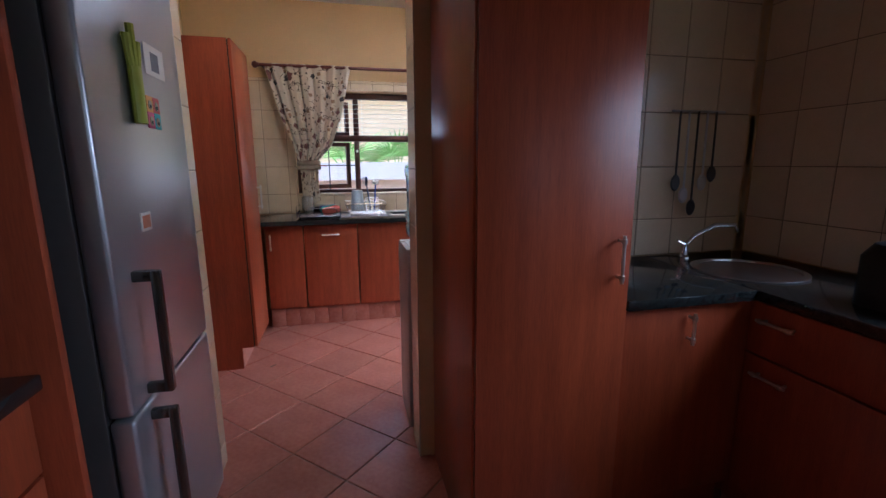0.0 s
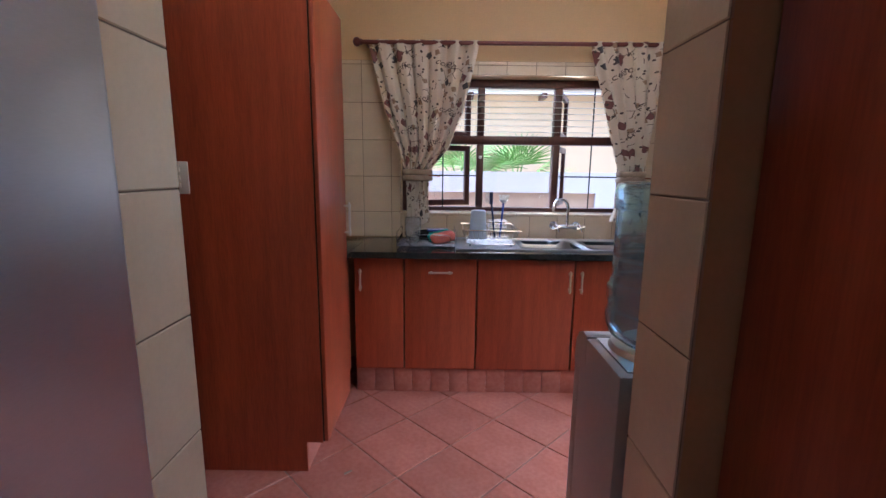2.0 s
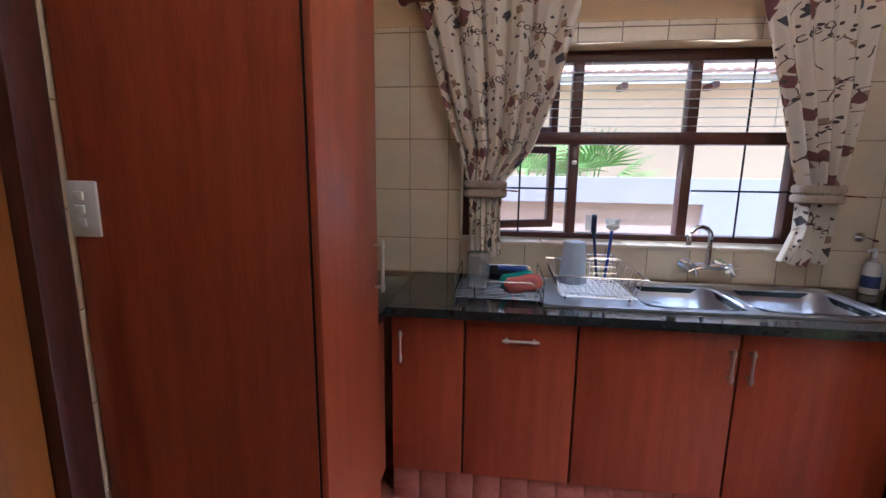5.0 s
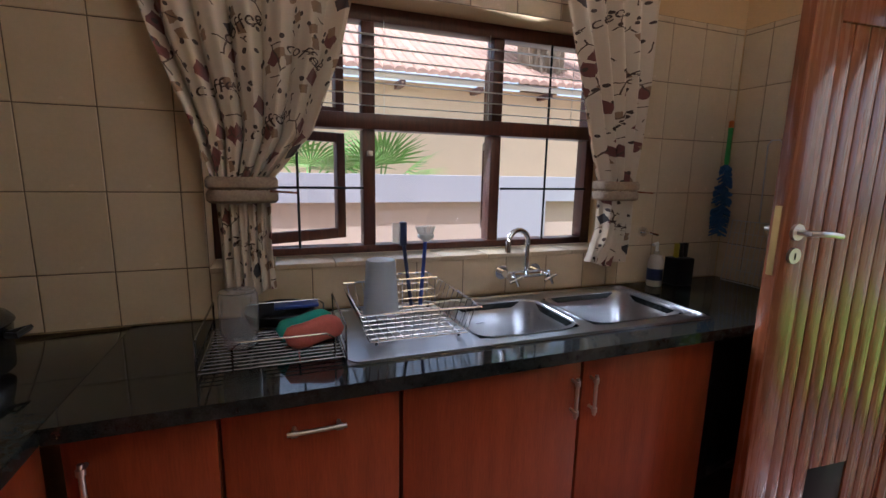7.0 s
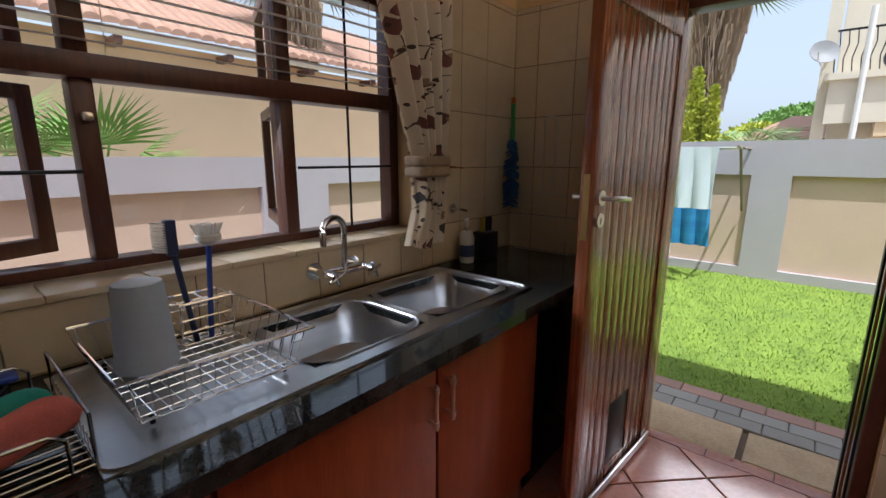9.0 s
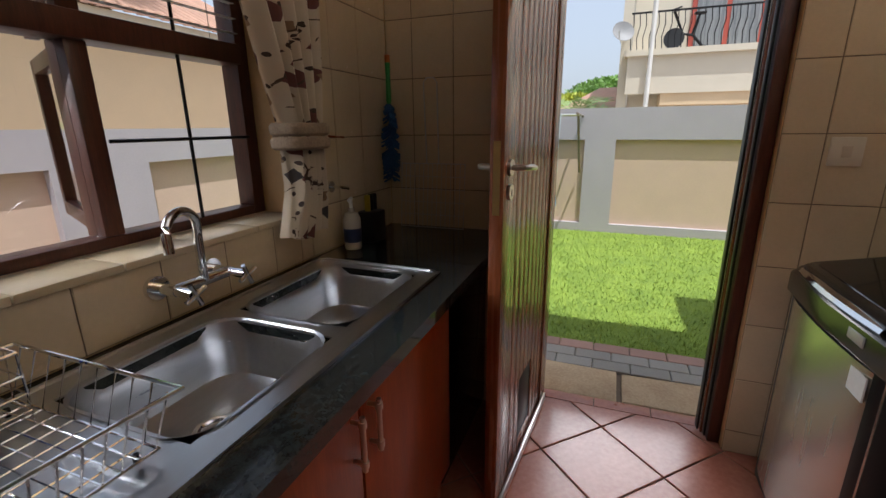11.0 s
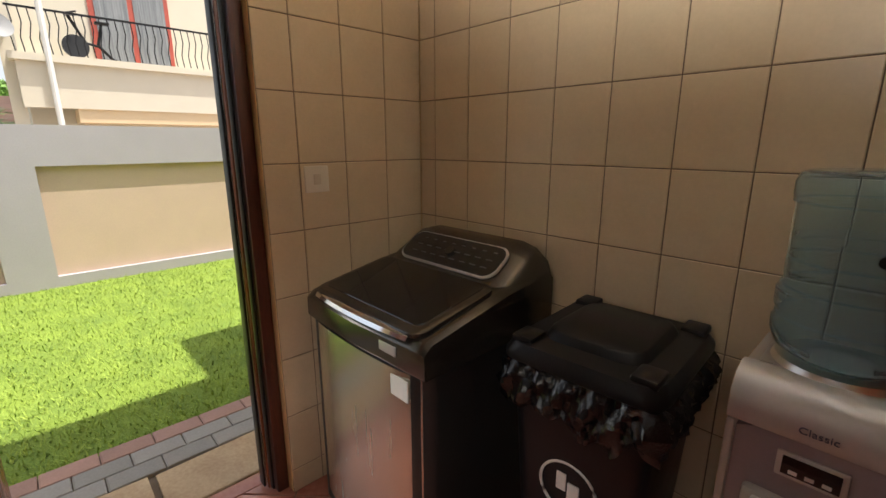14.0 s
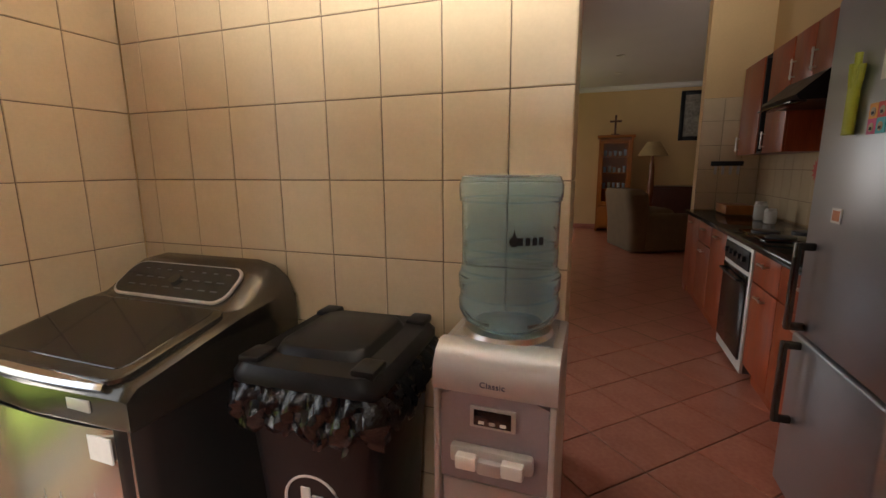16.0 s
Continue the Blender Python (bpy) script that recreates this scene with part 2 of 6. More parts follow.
wall_column = wall("wall_column", "y", -0.182, -0.008, -1.16, -0.295, Z0, 3.1, [], PLASTER, "short tiled wall end beside the fridge")
wall_lintel = wall("wall_lintel", "y", -0.182, -0.008, -0.295, 0.618, 2.45, 3.1, [], PLASTER, "plastered wall over the opening between the rooms")
wall_kitchen_east = wall("wall_kitchen_east", "x", 2.35, 2.57, -4.3, -0.182, Z0, 3.1, [(-2.35, 1.1, -0.98, 2.05)], PLASTER, "kitchen wall with a window over the counter")
wall_kitchen_west = wall("wall_kitchen_west", "x", -1.2, -1.02, -4.3, -0.182, Z0, 3.1, [], PLASTER, "kitchen wall behind the stove and cabinets")
wall_return = wall("wall_return", "y", -4.42, -4.25, -4.0, -0.45, Z0, 3.1, [], PLASTER, "short wall that ends the kitchen counter")
wall_living_north = wall("wall_living_north", "y", -4.42, -4.3, 2.57, 3.5, Z0, 3.1, [], PLASTER, "plain living room wall")
wall_living_far = wall("wall_living_far", "y", -9.6, -9.42, -4.2, 3.7, Z0, 3.1, [], PLASTER, "ochre living room wall behind the display cabinet")
wall_living_west = wall("wall_living_west", "x", -4.2, -4.0, -9.42, -4.25, Z0, 3.1, [], PLASTER, "plain living room wall")
# the opening is unseen, added to let light into the living room
wall_living_east = wall("wall_living_east", "x", 3.5, 3.7, -9.42, -4.3, Z0, 3.1, [(-8.0, 0.8, -6.0, 2.2)], PLASTER, "living room wall with an added opening out of view")
solid("ceiling", bm_box(-1.16, -0.008, 2.8, 2.5, 2.545, 2.9), CEILING, "white painted scullery ceiling", "ceiling", "structure")
solid("ceiling", bm_box(-4.2, -9.6, HALL, 3.7, -0.182, HALL + 0.1), CEILING, "white painted kitchen and living room ceiling", "ceiling", "structure")
solid("cornice", bm_tube([(-4.0, -9.38, HALL - 0.03), (3.5, -9.38, HALL - 0.03)], 0.07, 8), CEILING, "white moulded cornice along the ceiling", "cornice", "structure")

ground = solid("ground", bm_box(-300, -300, -0.5, 300, 300, -0.09), mat("bare_paved_yard", (0.36, 0.3, 0.25), 0.9, scale=1.5, fine=20, var=0.2, bump=0.3), "sandy paved ground round the houses", "ground", "structure")
solid("lawn", bm_box(3.2, -7.9, -0.2, 6.8, 4.69, -0.07), mat("lawn_thatch", (0.26, 0.36, 0.045), 0.9, scale=4, fine=70, col2=(0.1, 0.17, 0.02), bump=0.8, dist=0.02), "green lawn in the walled garden", "lawn", "structure")


def poly_clip(poly, nx, ny, d):
    """The part of a flat polygon where nx*x + ny*y <= d."""
    out = []
    for (ax, ay), (bx, by) in zip(poly, poly[1:] + poly[:1]):
        da, db = nx * ax + ny * ay - d, nx * bx + ny * by - d
        if da <= 0:
            out.append((ax, ay))
        if (da < 0) != (db < 0) and da != db:
            k = da / (da - db)
            out.append((ax + (bx - ax) * k, ay + (by - ay) * k))
    return out


def bm_slab(poly, z0, z1, chamfer=0.004, bm=None):
    cx, cy = sum(p[0] for p in poly) / len(poly), sum(p[1] for p in poly) / len(poly)
    inner = []
    for x, y in poly:
        r = math.hypot(x - cx, y - cy)
        k = max(0.3, 1 - chamfer * 1.4 / max(r, 1e-4))
        inner.append((cx + (x - cx) * k, cy + (y - cy) * k))
    return bm_rings([[(x, y, z0) for x, y in poly], [(x, y, z1 - chamfer * 0.6) for x, y in poly], [(x, y, z1) for x, y in inner]], True, bm)


floor = solid("floor", bm_box(-4.2, -9.6, -0.3, 2.5, 2.545, -0.006), GROUT, "terracotta tiled floor laid on the diagonal", "floor", "structure")

# ---- scullery: cabinets and counter ----
def bar_handle(parent, a, b, out, r=0.006, name="handle", m=None):
    """A bar handle between two feet a and b that stands off along out."""
    a, b, o = Vector(a), Vector(b), Vector(out)
    d = (b - a).normalized()
    bm = bm_rod(a, a + o, r * 0.9)
    bm_rod(b, b + o, r * 0.9, bm=bm)
    bm_rod(a + o - d * 0.018, b + o + d * 0.018, r, 10, bm=bm)
    for p in (a, b):
        bm_rod(p + o - d * 0.008, p + o + d * 0.008, r * 1.5, 10, bm=bm)
    return part(name, bm, m or SATIN, parent, "satin nickel bar handle")


def north_unit(name, x0, x1, label, handle, drawer=False):
    t = thing(name, label, "cabinet", (x0, 1.765, 0))
    w = x1 - x0
    part("body", bm_box(0.002, 0.02, 0.16, w - 0.002, 0.55, 0.75 if x0 > 0.1 else 0.888), WOOD, t)
    if x0 > 0.1:
        part("top_rail", bm_box(0.002, 0.02, 0.752, w - 0.002, 0.06, 0.888), WOOD, t)
    part("plinth", bm_box(0.002, 0.04, 0.0, w - 0.002, 0.06, 0.158), WOOD, t)
    door = part("drawer_front" if drawer else "door", bm_box(0.004, 0.0, 0.175, w - 0.004, 0.018, 0.882, 0.002), WOOD, t)
    if handle == "h":
        bar_handle(door, (w / 2 - 0.055, 0, 0.80), (w / 2 + 0.055, 0, 0.80), (0, -0.028, 0))
    elif handle is not None:
        bar_handle(door, (handle, 0, 0.70), (handle, 0, 0.80), (0, -0.028, 0))
    return t


north_unit("base_cabinet", -0.335, -0.028, "reddish wood corner base cabinet under the granite counter", 0.045)
north_unit("base_cabinet", -0.026, 0.42, "reddish wood base cabinet with a pull-out front", "h", True)
north_unit("base_cabinet", 0.422, 1.016, "reddish wood sink cabinet with a single door", 0.56)
north_unit("base_cabinet", 1.018, 1.60, "reddish wood sink cabinet with a single door", 0.035)
wu = thing("base_cabinet", "reddish wood base cabinet beside the tall cupboard", "cabinet", (-0.36, 1.505, 0))
part("body", bm_box(-0.57, 0.0, 0.16, -0.02, 0.25, 0.888), WOOD, wu)
part("door", bm_box(-0.018, 0.004, 0.175, 0.0, 0.25, 0.882, 0.002), WOOD, wu)

CT, CB = 0.93, 0.892
bm = bm_box(-0.93, 1.50, CB, -0.335, 2.315, CT, 0.005)
counter = thing("worktop", "polished black granite worktop along the sink wall", "worktop")
part("slab", bm, GRANITE, counter)
# the north slab is cut round the two bowls
BOWLS = ((0.70, 1.865, 1.08, 2.20), (1.135, 1.865, 1.555, 2.20))
bm = bmesh.new()
xs = [-0.334, 0.70, 1.08, 1.135, 1.555, 2.272]
for i in range(5):
    if i in (1, 3):
        bm_box(xs[i], 1.70, CB, xs[i + 1], 1.865, CT, 0, bm=bm)
        bm_box(xs[i], 2.20, CB, xs[i + 1], 2.315, CT, 0, bm=bm)
    else:
        bm_box(xs[i], 1.70, CB, xs[i + 1], 2.315, CT, 0, bm=bm)
bmesh.ops.remove_doubles(bm, verts=bm.verts[:], dist=1e-5)
part("slab", bm, GRANITE, counter)


def rounded(x0, y0, x1, y1, r, z, n=5):
    pts = []
    for cx, cy, a in ((x1 - r, y1 - r, 0), (x0 + r, y1 - r, 90), (x0 + r, y0 + r, 180), (x1 - r, y0 + r, 270)):
        for k in range(n + 1):
            t = radians(a + 90 * k / n)
            pts.append((cx + r * math.cos(t), cy + r * math.sin(t), z))
    return pts


sink = thing("double_sink", "stainless steel double bowl sink with a ribbed drainer", "sink", (0, 0, 0))
bm = bmesh.new()
sx = [0.285, 0.70, 1.08, 1.135, 1.555, 1.61]
for i in range(5):
    rows = ((1.80, 1.865), (2.20, 2.275)) if i in (1, 3) else ((1.80, 2.275),)
    for a, b in rows:
        bm_box(sx[i], a, CT, sx[i + 1], b, CT + 0.004, 0, bm=bm)
bmesh.ops.remove_doubles(bm, verts=bm.verts[:], dist=1e-5)
part("rim", bm, STEEL, sink)
bm = bm_rings([rounded(0.285, 1.80, 1.61, 2.275, 0.04, CT + 0.004), rounded(0.285, 1.80, 1.61, 2.275, 0.04, CT + 0.009), rounded(0.295, 1.81, 1.60, 2.265, 0.035, CT + 0.009), rounded(0.297, 1.812, 1.598, 2.263, 0.033, CT + 0.004)], False)
part("raised_edge", bm, STEEL, sink)
for x0, y0, x1, y1 in BOWLS:
    prof = ((0.0, CT + 0.008), (0.006, CT + 0.003), (0.018, CT - 0.05), (0.03, CT - 0.13), (0.06, CT - 0.155), (0.12, CT - 0.158))
    bowl = part("bowl", bm_rings([rounded(x0 + d - 0.012, y0 + d - 0.012, x1 - d + 0.012, y1 - d + 0.012, max(0.03, 0.085 - d * 0.3), z) for d, z in prof], False), STEEL, sink)
    cx, cy = (x0 + x1) / 2, (y0 + y1) / 2
    b2 = bmesh.new()
    b2.faces.new([b2.verts.new(p) for p in rounded(x0 + 0.1, y0 + 0.1, x1 - 0.1, y1 - 0.1, 0.05, CT - 0.1575)])
    part("bowl_floor", b2, STEEL, sink)
    part("drain", bm_lathe([(0.042, CT - 0.157), (0.042, CT - 0.153), (0.032, CT - 0.152), (0.028, CT - 0.156), (0.004, CT - 0.1555)], cx, cy + 0.02), CHROME, sink, "round chrome drain")
# ---- tall cupboard ----
tall = thing("tall_cupboard", "tall reddish wood cupboard with a single door", "cupboard", (0, 0, 0))
bm = bm_box(-0.93, 1.012, 0.15, -0.334, 1.03, 2.14)
bm_box(-0.93, 1.012, 0.0, -0.41, 1.03, 0.15, bm=bm)
part("side_panel", bm, WOOD, tall)
part("body", bm_box(-0.93, 1.031, 0.15, -0.345, 1.497, 2.138), WOOD, tall)
part("plinth", bm_box(-0.43, 1.031, 0.0, -0.41, 1.497, 0.149), FTILE, tall, "terracotta tiled plinth")
part("edge_strip", bm_box(-0.334, 1.016, 0.155, -0.328, 1.49, 2.135), BLACK, tall, "black gap strip behind the door")
tdoor = part("door", bm_box(-0.328, 1.014, 0.155, -0.310, 1.495, 2.14, 0.002), WOOD, tall)
bar_handle(tdoor, (-0.31, 1.455, 1.08), (-0.31, 1.455, 1.22), (0.028, 0, 0))
sw = thing("light_switch", "white three-lever light switch plate on the cupboard side", "switch", (-0.897, 1.012, 1.364))
part("plate", bm_box(-0.044, -0.009, -0.067, 0.044, 0, 0.067, 0.004), WHITEP, sw)
for k in range(3):
    part("lever", bm_box(-0.012, -0.014, -0.042 + k * 0.032, 0.012, -0.008, -0.022 + k * 0.032, 0.002), WHITEP, sw)

# ---- west doorway ----
d1 = thing("door_1", "orange-brown panelled timber door in a dark frame, closed", "door", (-0.95, 0.115, 0), kind="structure")
bm = bm_box(-0.1, 0.0, 0, 0.03, 0.085, 2.08, 0.004)
bm_box(-0.1, 0.785, 0, 0.03, 0.87, 2.08, 0.004, bm=bm)
bm_box(-0.1, 0.085, 1.995, 0.03, 0.785, 2.08, 0.004, bm=bm)
part("door_frame", bm, DARKWOOD, d1, "dark stained timber frame")
bm = bm_box(-0.05, 0.088, 0.01, -0.01, 0.2, 1.99, 0.003)
bm_box(-0.05, 0.67, 0.01, -0.01, 0.782, 1.99, 0.003, bm=bm)
for z0, z1 in ((0.01, 0.2), (0.72, 0.86), (1.88, 1.99)):
    bm_box(-0.05, 0.2, z0, -0.01, 0.67, z1, 0.003, bm=bm)
leaf = part("door_leaf", bm, ORANGEWOOD, d1)
for z0, z1 in ((0.2, 0.72), (0.86, 1.88)):
    part("panel", bm_box(-0.04, 0.2, z0, -0.018, 0.67, z1, 0.006), ORANGEWOOD, leaf)

# ---- window over the sink ----
win = thing("window_1", "dark stained timber window with small panes and burglar bars", "window", (0, 2.46, 0), kind="structure")
X0, X1, ZB, ZT = -0.10, 1.56, 1.112, 2.055
M1, M2, TR = 0.472, 1.03, 1.632


def frame_bar(x0, z0, x1, z1, name="window_frame", y0=0.0, y1=0.07, parent=None):
    return part(name, bm_box(x0, y0, z0, x1, y1, z1, 0.004), DARKWOOD, parent or win)


frame_bar(X0, ZB, X0 + 0.05, ZT)
frame_bar(X1 - 0.05, ZB, X1, ZT)
frame_bar(X0 + 0.05, ZT - 0.055, X1 - 0.05, ZT)
frame_bar(X0 + 0.05, ZB, X1 - 0.05, ZB + 0.03)
for m in (M1, M2):
    frame_bar(m - 0.025, ZB + 0.03, m + 0.025, TR - 0.03, "mullion")
    frame_bar(m - 0.025, TR + 0.03, m + 0.025, ZT - 0.055, "mullion")
frame_bar(X0 + 0.05, TR - 0.03, X1 - 0.05, TR + 0.03, "transom", -0.02)
bays = ((X0 + 0.05, M1 - 0.025), (M1 + 0.025, M2 - 0.025), (M2 + 0.025, X1 - 0.05))
for i, (a, b) in enumerate(bays):
    for z0, z1 in ((ZB + 0.03, TR - 0.03), (TR + 0.03, ZT - 0.055)):
        if i == 1:
            g = part("pane", bm_box(a, 0.03, z0, b, 0.034, z1), GLASS, win)
            g.visible_shadow = False
            continue
        # side casements stand a little open outwards
        sash = new("casement")
        sash.parent = win
        w, h = b - a, z1 - z0
        sash.matrix_basis = pose(a, 0.05, z0, 0, 0, 22 if i == 0 else 68)
        s, zz = 1, (0, h)
        xa, xb = sorted((0, s * w))
        bm = bm_box(xa, 0, zz[0], xa + 0.04, 0.035, zz[1], 0.003)
        bm_box(xb - 0.04, 0, zz[0], xb, 0.035, zz[1], 0.003, bm=bm)
        bm_box(xa + 0.04, 0, zz[0], xb - 0.04, 0.035, zz[0] + 0.045, 0.003, bm=bm)
        bm_box(xa + 0.04, 0, zz[1] - 0.04, xb - 0.04, 0.035, zz[1], 0.003, bm=bm)
        part("sash_frame", bm, DARKWOOD, sash)
        g = part("pane", bm_box(xa + 0.04, 0.015, zz[0] + 0.045, xb - 0.04, 0.019, zz[1] - 0.04), GLASS, sash)
        g.visible_shadow = False
for (a, b) in (bays[0], bays[2]):
    c = (a + b) / 2
    part("burglar_bar", bm_rod((c, -0.01, ZB + 0.03), (c, -0.01, TR - 0.03), 0.005), BLACK, win, "thin black steel bar")
    part("burglar_bar", bm_rod((a, -0.01, 1.375), (b, -0.01, 1.375), 0.005), BLACK, win, "thin black steel bar")
    part("burglar_bar", bm_rod((c, -0.01, TR + 0.03), (c, -0.01, ZT - 0.055), 0.005), BLACK, win, "thin black steel bar")
part("window_latch", bm_box(M1 - 0.01, -0.03, 1.5, M1 + 0.01, 0, 1.52, 0.003), SATIN, win)
blind = thing("venetian_blind", "white slatted blind drawn across the upper panes", "blind", (0, 2.445, 0))
for k in range(7):
    z = 1.69 + k * 0.043
    part("slat", bm_box(X0 + 0.06, -0.011, z, X1 - 0.06, 0.011, z + 0.0015), WHITEP, blind)
for x in (0.53, 0.98, 0.1, 1.4):
    part("cord", bm_rod((x, 0, 1.66), (x, 0, 2.0), 0.0012, 5), WHITEP, blind)
sill = tagged(thing("window_sill", "pale tiled window sill", "sill"), kind="structure")
for k in range(8):
    a = -0.10 + k * 0.2075
    part("tile", bm_box(a + 0.0015, 2.305, 1.092, a + 0.206, 2.46, 1.111, 0.003), WTILE, sill)

# ---- back door ----
d2 = thing("door_2", "varnished timber back door with vertical grooves and a pet flap, open inwards", "door", (2.40, 1.545, 0), 175.5, kind="structure")
L, H = 0.815, 2.04
bm = bm_box(0.0, -0.022, 0.015, 0.105, 0.022, H, 0.003)
bm_box(L - 0.11, -0.022, 0.015, L, 0.022, H, 0.003, bm=bm)
bm_box(0.105, -0.022, H - 0.14, L - 0.11, 0.022, H, 0.003, bm=bm)
stile = part("door_frame_rails", bm, MERANTI, d2)
part("backing", bm_box(0.1, -0.005, 0.41, L - 0.1, 0.005, H - 0.12), DARKWOOD, d2)
NB = 9
bw = (L - 0.215) / NB
for k in range(NB):
    a = 0.105 + k * bw
    if 3 <= k <= 5:
        part("board", bm_box(a, -0.014, 0.40, a + bw - 0.004, 0.014, H - 0.14, 0.0015), MERANTI, d2)
    else:
        part("board", bm_box(a, -0.014, 0.02, a + bw - 0.004, 0.014, H - 0.14, 0.0015), MERANTI, d2)
part("pet_flap", bm_box(0.105 + 3 * bw, -0.01, 0.10, 0.105 + 6 * bw - 0.004, 0.01, 0.398, 0.004), BLACK, d2, "black pet flap")
part("board", bm_box(0.105 + 3 * bw, -0.014, 0.02, 0.105 + 6 * bw - 0.004, 0.014, 0.098, 0.003), MERANTI, d2)
part("weather_bar", bm_box(0.03, 0.0225, 0.02, L - 0.03, 0.035, 0.06, 0.004), SATIN, d2, "aluminium weather bar")
part("edge_plate", bm_box(L, -0.011, 1.14, L + 0.0015, 0.011, 1.36), mat("brass_plate", (0.6, 0.42, 0.16), 0.3, 1.0, var=0.1, bump=0.0), d2, "brass lock edge plate")
for s in (1, -1):
    y = s * 0.022
    lv = part("lever_handle", bm_tube([(L - 0.055, y, 1.28), (L - 0.055, y + s * 0.05, 1.28), (L - 0.075, y + s * 0.058, 1.28), (L - 0.13, y + s * 0.056, 1.277), (L - 0.18, y + s * 0.05, 1.27)], 0.009, 10), SATIN, d2, "satin lever handle")
    bmr = bm_tube([(L - 0.055, y, 1.28), (L - 0.055, y + s * 0.01, 1.28)], 0.026, 20)
    part("rosette", bmr, SATIN, lv)
    bmr = bm_tube([(L - 0.055, y, 1.205), (L - 0.055, y + s * 0.01, 1.205)], 0.025, 20)
    esc = part("escutcheon", bmr, SATIN, d2)
    part("keyhole", bm_box(L - 0.058, y + (0.0095 if s > 0 else -0.0115), 1.193, L - 0.052, y + (0.0115 if s > 0 else -0.0095), 1.214, 0.001), BLACK, esc)
fr = thing("door_frame", "dark varnished timber back door frame", "door frame", kind="structure")
part("jamb", bm_box(2.32, 0.727, 0.0, 2.43, 0.775, 2.058, 0.004), DARKWOOD, fr)
part("head", bm_box(2.32, 0.775, 2.01, 2.43, 1.54, 2.058, 0.004), DARKWOOD, fr)
part("stop", bm_box(2.44, 0.727, 0.0, 2.475, 0.757, 2.058, 0.003), MERANTI, fr)
gate = thing("security_gate", "narrow folded steel and timber screen in the doorway", "gate")
for k, (mm, y) in enumerate(((BLACK, 0.779), (MERANTI, 0.79), (BLACK, 0.801))):
    part("leaf", bm_box(2.34 + k * 0.02, y, 0.012, 2.365 + k * 0.03, y + 0.009, 2.0, 0.002), mm, gate)

# ---- washing machine ----
wm = thing("washing_machine", "dark titanium top-loading washing machine with a steel front", "washing machine", (1.53, 0.03, 0))
W, D = 0.66, 0.60
def wm_ring(z, inset=0.0, bow=0.018, r=0.05, dback=0.0):
    pts = rounded(inset, dback, W - inset, D - inset, r, z, 4)
    out = []
    for x, y, zz in pts:
        k = 1 - ((x - W / 2) / (W / 2)) ** 2
        out.append((x, y + (bow * k if y > D / 2 else 0), zz))
    return out
part("cabinet", bm_rings([wm_ring(0.02), wm_ring(0.06), wm_ring(0.79)]), mat("black_side_panel", (0.02, 0.019, 0.018), 0.4, 0.3, var=0.1, bump=0.05), wm)
# steel front skin, bowed
rings = []
for z in (0.06, 0.3, 0.6, 0.785):
    rings.append([(0.02 + (W - 0.04) * k / 16, D + 0.018 * (1 - ((k - 8) / 8) ** 2) + 0.006 - 0.012 * abs((k - 8) / 8) ** 6, z) for k in range(17)])
bmf = bm_rings(rings, False, closed=False)
bmesh.ops.solidify(bmf, geom=bmf.faces[:], thickness=0.004)
part("front_panel", bmf, INOX, wm, "brushed steel front panel")
sec = []
for x, k in ((-0.006, 0.0), (-0.004, 0.75), (0.012, 0.95), (0.03, 1.0), (W / 2, 1.0), (W - 0.03, 1.0), (W - 0.012, 0.95), (W + 0.004, 0.75), (W + 0.006, 0.0)):
    b = 0.018 * (1 - ((x - W / 2) / (W / 2)) ** 2) if 0 < x < W else 0
    sec.append([(x, y, 0.79 + (z - 0.79) * (0.72 + 0.28 * k)) for y, z in ((D + b + 0.004, 0.79), (D + b + 0.008, 0.80), (D + b + 0.008, 0.868), (D + b - 0.02, 0.894), (0.25, 0.962), (0.02, 0.99), (0.0, 0.97), (0.0, 0.79))])
part("top_cover", bm_rings(sec), TITAN, wm)
# sloping console at the back
bm = bmesh.new()
prof = ((0.28, 0.955), (0.24, 0.972), (0.12, 1.052), (0.08, 1.072), (0.03, 1.075), (0.0, 1.05), (0.0, 0.86))
sec = []
for x, k in ((0.002, 0.55), (0.02, 0.8), (0.05, 0.93), (0.11, 1.0), (W - 0.11, 1.0), (W - 0.05, 0.93), (W - 0.02, 0.8), (W - 0.002, 0.55)):
    sec.append([(x, y, 0.86 + (z - 0.86) * k) for y, z in prof])
part("console_hood", bm_rings(sec), TITAN, wm)
con = new("control_panel")
con.parent = wm
con.matrix_basis = Matrix.Translation((W / 2, 0.178, 1.0145)) @ Matrix.Rotation(radians(-33.7), 4, "X")
part("panel_rim", bm_rings([rounded(-0.25, -0.075, 0.25, 0.075, 0.05, 0.0), rounded(-0.25, -0.075, 0.25, 0.075, 0.05, 0.007), rounded(-0.243, -0.069, 0.243, 0.069, 0.045, 0.008)]), SILVERP, con)
part("panel_face", bm_rings([rounded(-0.242, -0.068, 0.242, 0.068, 0.045, 0.007), rounded(-0.242, -0.068, 0.242, 0.068, 0.045, 0.0105)]), GLOSSBLACK, con)
LEGEND = mat("grey_legend_print", (0.1, 0.095, 0.09), 0.5, var=0.1)
for i in range(8):
    for j in range(3):
        part("button", bm_box(-0.205 + i * 0.052, -0.042 + j * 0.036, 0.0105, -0.205 + i * 0.052 + (0.03 if j else 0.018), -0.037 + j * 0.036, 0.0112), LEGEND, con)
part("dial", bm_tube([(0.0, 0.0, 0.0105), (0.0, 0.0, 0.019)], 0.02, 20), TITAN, con, "dark round programme dial")
